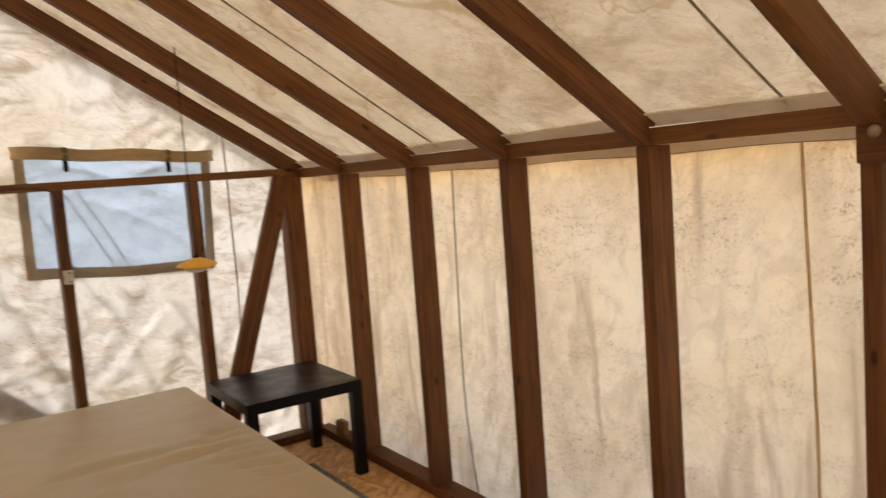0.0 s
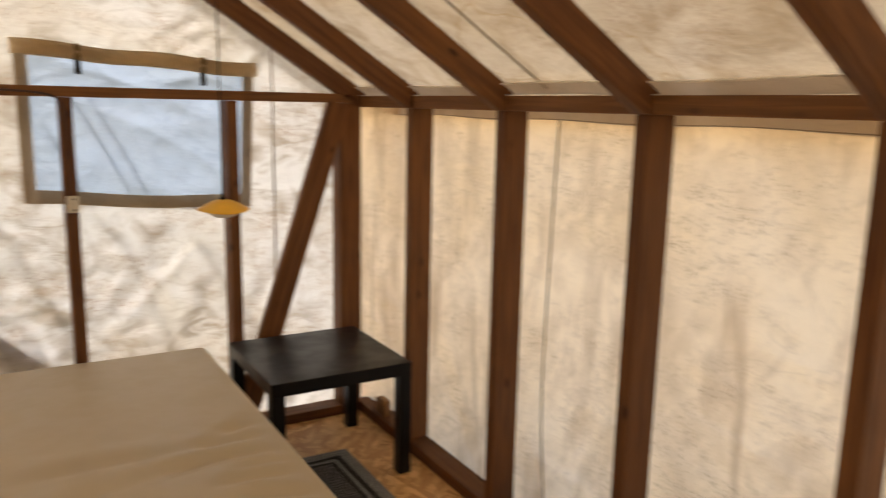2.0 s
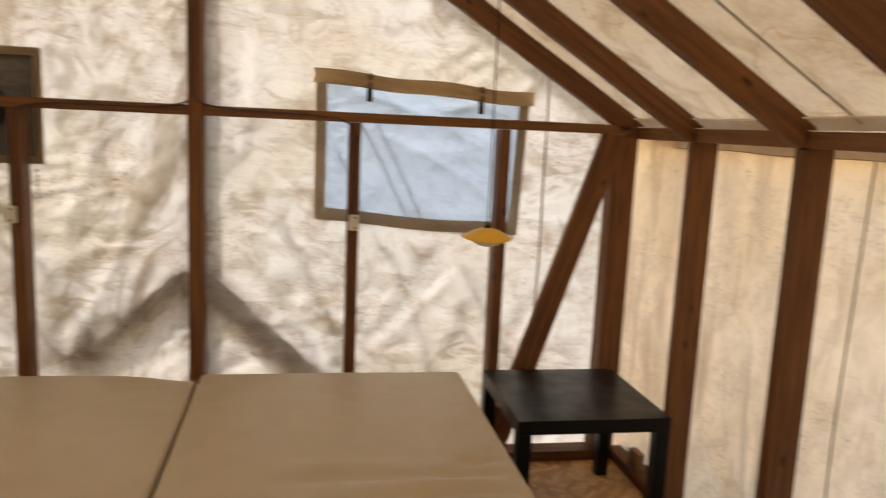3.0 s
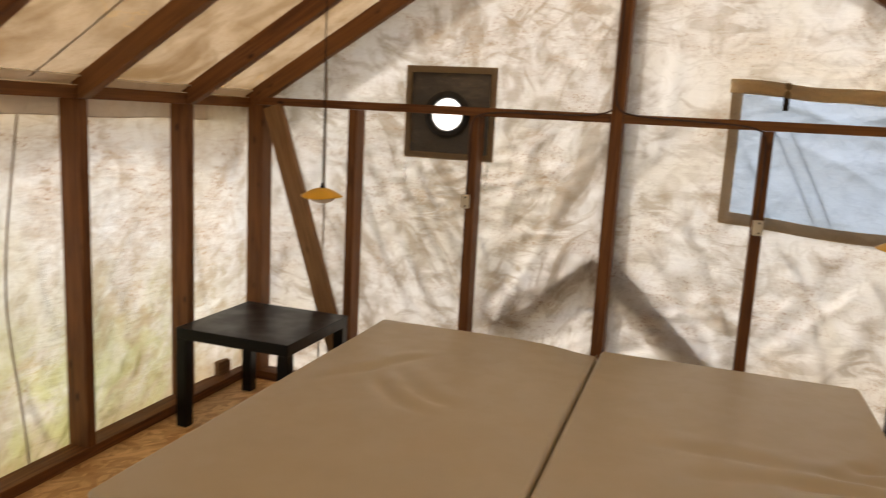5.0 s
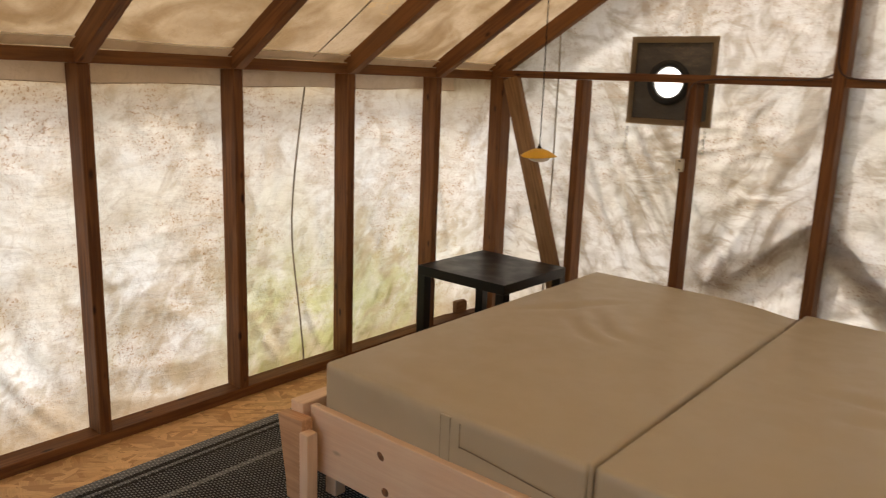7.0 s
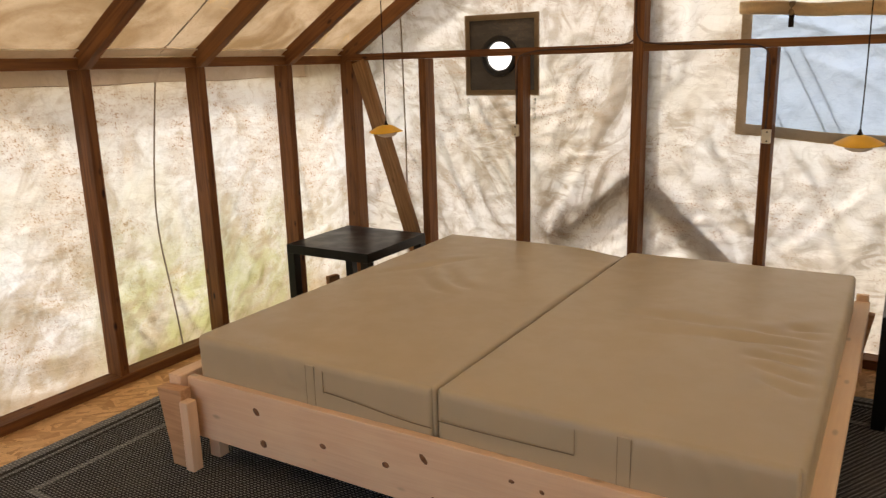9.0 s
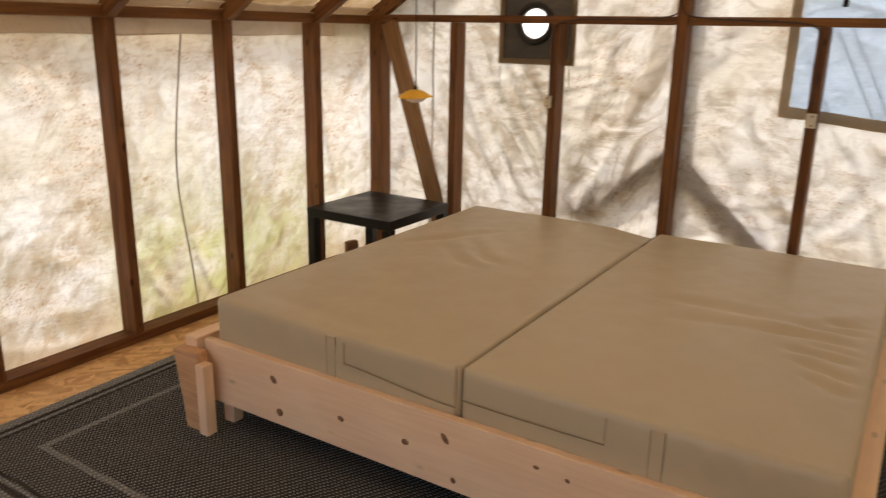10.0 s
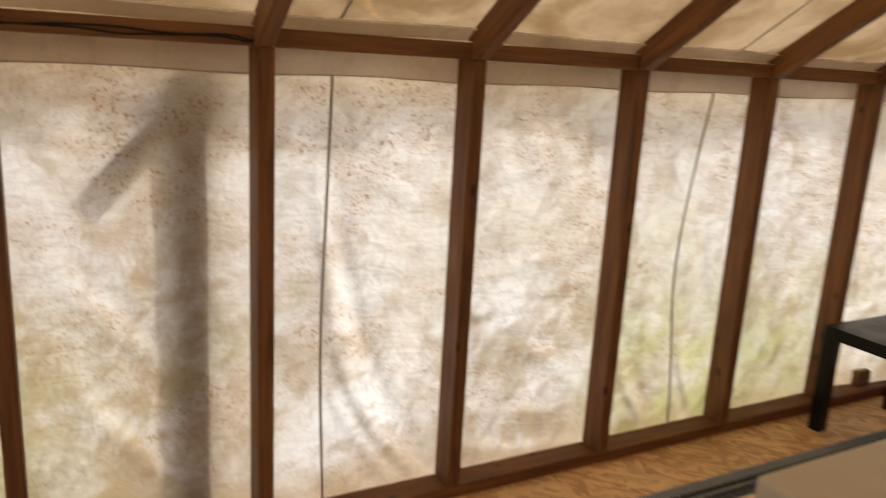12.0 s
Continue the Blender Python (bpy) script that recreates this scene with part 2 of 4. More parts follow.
CREAM, STAIN = (0.895, 0.925, 0.915), (0.43, 0.335, 0.215)
# one canvas; each wall's daylight is put into its tint and let_through
CANVAS_SIDE = canvas_material("canvas_warm_tint", (0.94, 0.74, 0.51), (0.52, 0.355, 0.215), specks=0.6, blotch=0.2, drips_and_folds=0.9, streaks=0.30, turns=(-0.45, -0.2, -0.7), along=True, let_through=0.93)
CANVAS_ALGAE = canvas_material("canvas_mossy_wall", CREAM, STAIN, algae=0.9, specks=0.95, streaks=0.32, let_through=0.285, along=True, crinkle=1.6, relief=0.7, turns=(0.6, 0.9, 1.5))
# streak zones follow the slant of branch shade, put into the cloth colour
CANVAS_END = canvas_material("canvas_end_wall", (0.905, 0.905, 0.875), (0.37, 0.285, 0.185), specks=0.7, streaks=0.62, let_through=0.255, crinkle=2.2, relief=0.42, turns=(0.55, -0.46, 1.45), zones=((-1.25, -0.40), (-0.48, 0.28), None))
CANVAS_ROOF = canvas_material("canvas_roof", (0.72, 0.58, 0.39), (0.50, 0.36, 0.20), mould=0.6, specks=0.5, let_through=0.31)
CANVAS_FLAP = canvas_material("canvas_flap", (0.84, 0.77, 0.72), (0.66, 0.56, 0.47), specks=0.1, let_through=0.5)
CANVAS_ROLL = canvas_material("rolled_canvas", (0.95, 0.82, 0.61), (0.76, 0.61, 0.42), specks=0.2, let_through=0.72)
CANVAS_TRIM = canvas_material("canvas_trim", (0.53, 0.40, 0.265), (0.40, 0.295, 0.185), specks=0.2, let_through=0.35)
FILM = canvas_material("window_film", (0.335, 0.41, 0.51), (0.25, 0.30, 0.36), specks=0.05, streaks=0.35, let_through=0.46)
TIMBER = timber_material("stained_timber", (0.104, 0.038, 0.0112), (0.212, 0.085, 0.0255), knots=1.0)
BRACE_WOOD = timber_material("lighter_timber", (0.22, 0.115, 0.048), (0.36, 0.20, 0.09))
PINE = timber_material("planed_pine", (0.82, 0.555, 0.36), (0.87, 0.62, 0.415), knots=0.5, rough=0.5)
PINE_END = timber_material("pine_end_grain", (0.46, 0.235, 0.11), (0.60, 0.34, 0.18), knots=0.4)
KNOT = plain_material("pine_knot", (0.20, 0.085, 0.035), 0.5, 0.4, 60.0)
OSB = osb_material()
LEATHER = plain_material("tan_leatherette", (0.452, 0.372, 0.248), 0.42, 0.02, 5.0, bump=0.12, gloss=0.62)
LEATHER_SEAM = plain_material("dark_stitching", (0.23, 0.175, 0.11), 0.6)
BLACK = plain_material("black_lacquer", (0.0055, 0.0042, 0.0036), 0.36, 0.12, 4.0, bump=0.05, gloss=0.24)
RUG = rug_material("woven_dark_rug", (0.030, 0.030, 0.031), (0.33, 0.325, 0.315), 1.15)
RUG_LINE = rug_material("woven_grey_band", (0.17, 0.17, 0.165), (0.40, 0.39, 0.38))
RUG_BLACK = rug_material("woven_black_band", (0.022, 0.021, 0.020), (0.065, 0.062, 0.058))
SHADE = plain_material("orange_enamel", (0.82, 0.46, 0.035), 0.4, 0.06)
DIFFUSER = plain_material("milky_plastic", (0.74, 0.67, 0.60), 0.45, 0.04)
CORD = plain_material("dark_cord", (0.020, 0.015, 0.012), 0.8, gloss=0.15)
CORD_BROWN = plain_material("brown_cable", (0.060, 0.026, 0.014), 0.5)
WHITE = plain_material("cream_plastic", (0.62, 0.57, 0.47), 0.4, 0.05)
PATCH = canvas_material("heatproof_patch", (0.078, 0.063, 0.048), (0.060, 0.048, 0.037), specks=0.2, let_through=0.10)
COVER = canvas_material("white_cover", (0.96, 0.97, 0.99), (0.90, 0.91, 0.93), specks=0.0, let_through=0.92)
RING = plain_material("black_silicone", (0.012, 0.011, 0.010), 0.5)
KNOB = plain_material("glazed_knob", (0.25, 0.165, 0.11), 0.35, 0.3)
GRASS = plain_material("meadow", (0.36, 0.32, 0.22), 0.9, 0.35, 1.5)
_leaf = Nodes("grass_blade")
LEAF = _leaf.cloth(_leaf.mix(_leaf.ramp(_leaf.noise(9.0), 0.3, 0.7), (0.22, 0.33, 0.08), (0.42, 0.46, 0.16)), _leaf.bump(_leaf.noise(40.0), 0.1), 0.5)
BARK = timber_material("bark", (0.09, 0.065, 0.045), (0.16, 0.12, 0.085), 0.2)


# ---- building helpers ----
def part(name, bm, material, parent=None, label=""):
    """Links a bmesh as one mesh object, under a thing or a part."""
    mesh = bpy.data.meshes.new(name)
    bm.normal_update()
    bm.to_mesh(mesh)
    bm.free()
    mesh.materials.append(material)
    ob = new(name, mesh)
    if parent:
        ob.parent = parent
    return tagged(ob, label)


def smooth(ob):
    for p in ob.data.polygons:
        p.use_smooth = True
    return ob


def thing(name, at, label, category, group="", kind=""):
    ob = new(name)
    ob.matrix_world = at if isinstance(at, Matrix) else Matrix.Translation(at)
    ob.empty_display_size = 0.1
    return tagged(ob, label, category, group, kind)


def box(size, centre=(0, 0, 0), bevel=0.003, bm=None, turn=None):
    bm = bm or bmesh.new()
    made = bmesh.ops.create_cube(bm, size=1.0)["verts"]
    m = Matrix.Translation(centre) @ (turn or Matrix()) @ Matrix.Diagonal((*size, 1))
    bmesh.ops.transform(bm, matrix=m, verts=made)
    if bevel:
        edges = list({e for v in made for e in v.link_edges})
        bmesh.ops.bevel(bm, geom=edges, offset=bevel, segments=2, affect="EDGES", profile=0.6)
    return bm


def prism(outline, depth, bevel=0.003):
    """A bevelled slab: an outline in local x, z, carried along y from 0 to depth."""
    bm = bmesh.new()
    a = [bm.verts.new((x, 0, z)) for x, z in outline]
    b = [bm.verts.new((x, depth, z)) for x, z in outline]
    n = len(outline)
    bm.faces.new(a)
    bm.faces.new(b[::-1])
    for i in range(n):
        bm.faces.new((a[i], b[i], b[(i + 1) % n], a[(i + 1) % n]))
    bmesh.ops.recalc_face_normals(bm, faces=bm.faces)
    if bevel:
        bmesh.ops.bevel(bm, geom=list(bm.edges), offset=bevel, segments=2, affect="EDGES", profile=0.6)
    return bm


def timber(name, p0, p1, width, depth, parent, material=None, side=(0, 1, 0), label="", bevel=0.004):
    """A sawn timber from p0 to p1 (its middle line), grain along it; width is measured along side, depth across both."""
    p0, p1 = Vector(p0), Vector(p1)
    along = (p1 - p0).normalized()
    third = along.cross(Vector(side)).normalized()
    second = third.cross(along)
    bm = box(((p1 - p0).length, width, depth), bevel=bevel)
    ob = part(name, bm, material or TIMBER, parent, label)
    turn = Matrix((along, second, third)).transposed().to_4x4()
    m = Matrix.Translation((p0 + p1) / 2) @ turn
    ob.matrix_basis = (parent.matrix_basis.inverted() @ m) if parent else m
    return ob


def tube(name, points, radius, material, parent=None, label="", sides=8):
    """A cord or cable through points, smoothed."""
    curve = bpy.data.curves.new(name, "CURVE")
    curve.dimensions, curve.bevel_depth, curve.bevel_resolution, curve.resolution_u = "3D", radius, max(1, sides // 4), 6
    spline = curve.splines.new("NURBS")
    spline.points.add(len(points) - 1)
    for p, q in zip(spline.points, points):
        p.co = (*q, 1)
    spline.use_endpoint_u, spline.order_u = True, min(4, len(points))
    curve.materials.append(material)
    temp = bpy.data.objects.new(name, curve)
    scene.collection.objects.link(temp)
    mesh = bpy.data.meshes.new_from_object(temp.evaluated_get(bpy.context.evaluated_depsgraph_get()))
    bpy.data.objects.remove(temp)
    mesh.name = name
    ob = new(name, mesh)
    if parent:
        ob.parent = parent
        ob.matrix_basis = parent.matrix_basis.inverted()
    return smooth(tagged(ob, label))


def lathe(profile, steps=32):
    """A turned body from (radius, height) pairs."""
    bm = bmesh.new()
    rings = []
    for r, z in profile:
        if r < 1e-5:
            rings.append([bm.verts.new((0, 0, z))])
        else:
            rings.append([bm.verts.new((r * math.cos(math.tau * i / steps), r * math.sin(math.tau * i / steps), z)) for i in range(steps)])
    for a, b in zip(rings, rings[1:]):
        for i in range(steps):
            j = (i + 1) % steps
            if len(a) == 1:
                bm.faces.new((a[0], b[j], b[i]))
            elif len(b) == 1:
                bm.faces.new((a[i], a[j], b[0]))
            else:
                bm.faces.new((a[i], a[j], b[j], b[i]))
    bmesh.ops.recalc_face_normals(bm, faces=bm.faces)
    return bm


class Folds:
    """A wrinkled height field: soft waves, tension folds and small creases."""

    def __init__(self, seed, waves=0.006, folds=0.008, fold_turn=0.9, small=0.0016):
        r = np.random.RandomState(seed)
        self.terms = []
        for _ in range(9):
            a, f = r.uniform(0, math.tau), r.uniform(3, 9)
            self.terms.append((f * math.cos(a), f * math.sin(a), r.uniform(0, 7), waves / 9 * r.uniform(0.6, 1.6), 0))
        for k in range(7):
            a, f = fold_turn * r.choice((-1, 1)) + r.normal(0, 0.35), r.uniform(7, 18)
            self.terms.append((f * math.cos(a), f * math.sin(a), r.uniform(0, 7), folds / 5 * r.uniform(0.5, 1.3), 1))
        for _ in range(14):
            a, f = r.uniform(0, math.tau), r.uniform(28, 75)
            self.terms.append((f * math.cos(a), f * math.sin(a), r.uniform(0, 7), small / 4 * r.uniform(0.5, 1.4), 2))
        self.mask = [(r.uniform(1, 4), r.uniform(1, 4), r.uniform(0, 7)) for _ in range(6)]

    def __call__(self, u, v):
        h = np.zeros_like(u)
        warp = 0.09 * np.sin(3.1 * u + 4.7 * v) + 0.06 * np.sin(7.3 * v - 2.2 * u)
        m = sum(np.sin(a * u + b * v + c) for a, b, c in self.mask) / 3
        gate = 1 / (1 + np.exp(-3 * m))
        for fu, fv, p, amp, kind in self.terms:
            s = np.sin(fu * (u + warp) + fv * (v - warp) + p)
            if kind == 1:
                h += amp * gate * (1 - np.abs(s)) ** 2 * 2
            elif kind == 2:
                h += amp * (0.3 + gate) * s
            else:
                h += amp * s
        return h


def ridge(x, y, x0, y0, x1, y1, height, width, bow=0.0):
    """A soft fold between two places of the cloth, bowed sideways in its middle."""
    dx, dy = x1 - x0, y1 - y0
    long = math.hypot(dx, dy)
    t = ((x - x0) * dx + (y - y0) * dy) / long ** 2
    d = ((x - x0) * -dy + (y - y0) * dx) / long - bow * 4 * t * (1 - t)
    fade = np.clip(t * 3, 0, 1) * np.clip((1 - t) * 3, 0, 1)
    fade = fade * fade * (3 - 2 * fade)
    return height * fade * (np.exp(-(d / width) ** 2) - 0.55 * np.exp(-((d - 1.7 * width) / (1.3 * width)) ** 2))


def sheet(name, us, vs, place, material, parent, keep=None, label=""):
    """A cloth sheet over the grid us x vs; place gives x, y, z arrays; keep tells which cells stay."""
    u, v = np.meshgrid(us, vs, indexing="ij")
    x, y, z = place(u, v)
    verts = np.stack([x, y, z], -1).reshape(-1, 3)
    nu, nv = len(us), len(vs)
    i, j = np.meshgrid(np.arange(nu - 1), np.arange(nv - 1), indexing="ij")
    a = i * nv + j
    faces = np.stack([a, a + nv, a + nv + 1, a + 1], -1)
    if keep is not None:
        cu, cv = (u[:-1, :-1] + u[1:, 1:]) / 2, (v[:-1, :-1] + v[1:, 1:]) / 2
        faces = faces[keep(cu, cv)]
    faces = faces.reshape(-1, 4)
    mesh = bpy.data.meshes.new(name)
    mesh.from_pydata(verts.tolist(), [], faces.tolist())
    mesh.materials.append(material)
    ob = new(name, mesh)
    if parent:
        ob.parent = parent
        ob.matrix_basis = parent.matrix_basis.inverted()
    return smooth(tagged(ob, label))


def steps(a, b, d):
    return np.linspace(a, b, max(2, int(round(abs(b - a) / d)) + 1))


# ---- the tent: measures ----
IN, OUT = 1.777, 1.872            # side studs, inner and outer face
BACK = -5.04                      # inner face of the entrance wall
END_CANVAS = 0.108
PLATE_LOW, PLATE_TOP = 1.40, 1.447
SLOPE, ROOF_TOP, RAFTER_LOW = 0.63, 2.600, 2.504
BAYS = [-0.43 - 0.618 * k for k in range(8)]
THICK = 0.045


def roof_z(x):
    return ROOF_TOP - SLOPE * np.abs(x)


# ---- floor, ground ----
tagged(part("floor", box((3.9, 5.35, 0.05), (0, -2.5, -0.025), 0.0), OSB), "golden strand board floor of the tent", "floor", kind="structure")
bm = bmesh.new()
bmesh.ops.create_grid(bm, x_segments=8, y_segments=8, size=400)
ground = tagged(part("ground", bm, GRASS), "meadow ground around the tent", "ground", kind="structure")
ground.location.z = -0.06


# ---- side walls ----
def side_wall(name, s, material, folds, flap, swags, label):
    wall = thing(name, (s * IN, 0, 0), label, "wall", kind="structure")
    for y in BAYS:
        timber("stud", (s * (IN + OUT) / 2, y - THICK / 2, 0.045), (s * (IN + OUT) / 2, y - THICK / 2, PLATE_LOW), THICK, OUT - IN, wall)
    timber("top_plate", (s * (IN + 0.0235), 0.05, (PLATE_LOW + PLATE_TOP) / 2), (s * (IN + 0.0235), BACK, (PLATE_LOW + PLATE_TOP) / 2), 0.047, 0.047, wall, side=(1, 0, 0))
    timber("sole_plate", (s * (IN + OUT) / 2, 0.05, 0.0225), (s * (IN + OUT) / 2, BACK, 0.0225), OUT - IN, 0.045, wall, side=(1, 0, 0))

    def bulge(y):
        return np.abs(np.sin(np.pi * (y + 0.4525) / 0.618))

    def place(u, v):
        h = folds(u, v) * (0.35 + 0.65 * bulge(u))
        for swag in swags:
            h = h + (1.0 if s > 0 else 0.85) * ridge(u, v, *swag)
        k = np.clip((u + 0.38) / 0.38, 0, 1)
        corner = 0.062 * k * k * (3 - 2 * k)           # drawn in towards the corner post
        return s * (OUT + 0.010 + 0.010 * bulge(u) + h - corner), u, v

    sheet("canvas", steps(0.11, BACK - 0.11, 0.016), steps(-0.02, 1.43, 0.016), place, material, wall)
    sheet("eave_flap", steps(0.11, BACK - 0.11, 0.03), steps(PLATE_LOW - flap, 1.40, 0.006),
          lambda u, v: (s * (OUT - 0.004 + folds(u * 1.3 + 5, v * 0.4) * 0.12), u, v + 0.004 * np.sin(9 * u) * (v < 1.40)), CANVAS_FLAP, wall, label="hanging double-layered eave flap")
    tube("flap_hem", [(s * (OUT - 0.006), 0.0 - 0.17 * k, PLATE_LOW - flap + 0.003 + 0.004 * math.sin(9 * -0.17 * k)) for k in range(30)], 0.0012, CORD_SEAM, wall)
    slack = {-1.29: ((-1.255, -1.305, -1.345, -1.350, -1.318, -1.292, -1.278) if s < 0 else (-1.246, -1.236, -1.226, -1.221, -1.220, -1.243, -1.273)),
             -2.735: (-2.714, -2.722, -2.731, -2.738, -2.736, -2.728, -2.720), -4.19: (-4.19, -4.195, -4.2, -4.2, -4.195, -4.19, -4.185)}
    for y0, thick in ((-1.29, 0.006 if s > 0 else 0.008), (-2.735, 0.009), (-4.19, 0.009)):
        pts = [(s * (OUT + 0.003), y, z) for y, z in zip(slack[y0], (1.41, 1.12, 0.85, 0.62, 0.40, 0.20, 0.03))]
        tube("seam", pts, thick * 0.5, CANVAS_ROLL if s > 0 and y0 < -2 else CORD_SEAM, wall)
    return wall


CORD_SEAM = plain_material("tan_seam_cord", (0.31, 0.255, 0.19), 0.85)
PIPING = plain_material("cream_piping", (0.80, 0.72, 0.60), 0.8)
wall_right = side_wall("wall_right", 1, CANVAS_SIDE, Folds(3, 0.012, 0.014, 0.3, 0.0016), 0.028,
                       [(-1.74, 0.02, -1.98, 0.55, 0.012, 0.035, 0.03), (-1.80, 0.0, -2.10, 0.46, 0.012, 0.032, 0.04), (-1.90, 0.0, -2.20, 0.36, 0.010, 0.03, 0.04), (-2.34, 0.02, -2.62, 0.62, 0.012, 0.036, 0.05),
                        (-2.44, 0.0, -2.70, 0.45, 0.010, 0.032, 0.04), (-2.52, 1.36, -2.60, 0.45, 0.011, 0.034, 0.02), (-2.42, 1.30, -2.46, 0.55, 0.009, 0.03, 0.01), (-2.66, 1.36, -2.64, 0.60, 0.009, 0.034, 0.0),
                        (-1.14, 0.34, -1.27, 0.02, 0.010, 0.024, 0.02), (-1.52, 0.55, -1.34, 0.02, 0.010, 0.028, 0.03), (-1.60, 0.40, -1.40, 0.0, 0.008, 0.024, 0.03), (-1.95, 1.36, -2.02, 0.60, 0.009, 0.034, 0.01),
                        (-0.55, 0.55, -0.95, 0.04, 0.010, 0.034, 0.04), (-0.62, 0.36, -0.95, 0.0, 0.008, 0.028, 0.03), (-3.05, 1.10, -3.35, 0.30, 0.010, 0.038, 0.03)],
                       "cream canvas side wall on brown timber studs")
wall_left = side_wall("wall_left", -1, CANVAS_ALGAE, Folds(8, 0.010, 0.013, 0.85, 0.0026), 0.068,
                      [(-2.72, 1.42, -2.33, 0.02, 0.0085, 0.024, -0.16), (-2.72, 1.10, -2.30, -0.05, 0.0095, 0.026, -0.13), (-2.73, 0.72, -2.30, -0.04, 0.0105, 0.026, -0.08), (-2.73, 0.50, -2.36, -0.06, 0.008, 0.020, -0.05),
                       (-2.70, 0.95, -2.42, 0.05, 0.006, 0.018, -0.10), (-2.34, 0.16, -1.70, 0.06, 0.009, 0.026, -0.05), (-2.30, 0.28, -1.72, 0.20, 0.006, 0.026, -0.04), (-2.25, 0.55, -1.80, 0.40, 0.005, 0.022, -0.03),
                       (-1.64, 0.50, -1.36, 0.02, 0.009, 0.024, -0.03), (-1.12, 0.02, -1.27, 0.46, 0.009, 0.022, 0.02), (-1.36, 0.02, -1.56, 0.40, 0.008, 0.022, 0.02), (-1.62, 0.30, -1.10, 0.75, 0.006, 0.022, 0.02),
                       (-1.00, 0.10, -0.58, 0.72, 0.009, 0.026, 0.03), (-0.98, 0.36, -0.56, 0.95, 0.007, 0.024, 0.03), (-0.90, 0.06, -0.50, 0.50, 0.007, 0.022, 0.02), (-3.45, 0.62, -2.98, 0.06, 0.009, 0.03, -0.06),
                       (-3.48, 0.90, -3.00, 0.45, 0.007, 0.03, -0.05), (-0.12, 0.20, -0.34, 1.15, 0.009, 0.026, 0.02), (-0.20, 0.10, -0.38, 0.80, 0.007, 0.022, 0.02)],
                      "cream canvas side wall with algae stains on brown studs")

# ---- end wall with window and chimney patch ----
wall_end = thing("wall_end", (0, 0, 0), "wrinkled canvas gable wall on brown timber studs", "wall", kind="structure")
WIN = [Vector(p) for p in ((0.466, 1.019), (1.312, 0.970), (1.338, 1.559), (0.466, 1.612))]   # bl, br, tr, tl in x, z
VENT = (-0.976, -0.538, 1.207, 1.635)


def in_window(a, b):
    """Window cloth coordinates 0..1 to x, z."""
    lo = WIN[0].x + (WIN[1].x - WIN[0].x) * a, WIN[0].y + (WIN[1].y - WIN[0].y) * a
    hi = WIN[3].x + (WIN[2].x - WIN[3].x) * a, WIN[3].y + (WIN[2].y - WIN[3].y) * a
    return lo[0] + (hi[0] - lo[0]) * b, lo[1] + (hi[1] - lo[1]) * b


def end_keep(cx, cz):
    lo = 1.019 - 0.058 * (cx - 0.466) + 0.025
    hi = 1.612 - 0.061 * (cx - 0.466) - 0.025
    win = (cx > 0.491) & (cx < 1.30) & (cz > lo) & (cz < hi)
    vent = (cx > VENT[0] + 0.03) & (cx < VENT[1] - 0.03) & (cz > VENT[2] + 0.03) & (cz < VENT[3] - 0.03)
    return ~win & ~vent & (cz < roof_z(cx) + 0.03)


END_FOLDS = Folds(21, 0.010, 0.009, 0.85, 0.0030)
END_SWAGS = [(-1.15, 1.20, -0.70, 0.45, 0.016, 0.028), (-1.10, 0.95, -0.78, 0.40, 0.014, 0.022), (-0.98, 1.18, -0.62, 0.72, 0.014, 0.024), (-0.50, 0.42, -0.15, 1.15, 0.016, 0.026),
             (-0.40, 0.40, -0.05, 0.85, 0.014, 0.022), (-0.55, 0.80, -0.28, 1.45, 0.012, 0.026), (-1.55, 1.35, -1.28, 1.15, 0.012, 0.020), (0.15, 0.75, 0.55, 0.45, 0.016, 0.028),
             (0.12, 1.00, 0.55, 0.85, 0.014, 0.024), (0.70, 0.90, 1.10, 0.50, 0.016, 0.028), (0.72, 0.48, 1.12, 0.85, 0.014, 0.024), (0.10, 0.55, 0.50, 0.62, 0.012, 0.02),
             (-0.20, 1.55, 0.0, 1.95, 0.012, 0.03), (0.20, 1.30, 0.25, 1.90, 0.012, 0.03), (-0.35, 1.70, -0.10, 1.62, 0.01, 0.02), (1.30, 0.40, 1.55, 0.85, 0.012, 0.02)]


def end_place(u, v):
    h = END_FOLDS(u, v)
    for swag in END_SWAGS:
        h = h + 0.6 * ridge(u, v, *swag)
    return u, END_CANVAS + 0.006 + h, v


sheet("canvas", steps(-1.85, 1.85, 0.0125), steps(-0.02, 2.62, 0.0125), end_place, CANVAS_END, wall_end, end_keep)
for x in (-1.207, -0.605, 0.618, 1.218):
    timber("stud", (x, 0.0475, 0.045), (x, 0.0475, 1.415), THICK, 0.095, wall_end, side=(1, 0, 0))
timber("centre_post", (0.022, 0.0455, 0.045), (0.022, 0.0455, 2.47), 0.052, 0.099, wall_end, side=(1, 0, 0))
for x0, x1 in ((-1.745, -0.006), (0.05, 1.745)):
    timber("rail", (x0, 0.0235, 1.4345), (x1, 0.0235, 1.4345), 0.038, 0.047, wall_end, side=(0, 0, 1))
timber("sole_plate", (-1.77, 0.0475, 0.0225), (1.77, 0.0475, 0.0225), 0.095, 0.045, wall_end, side=(0, 1, 0))
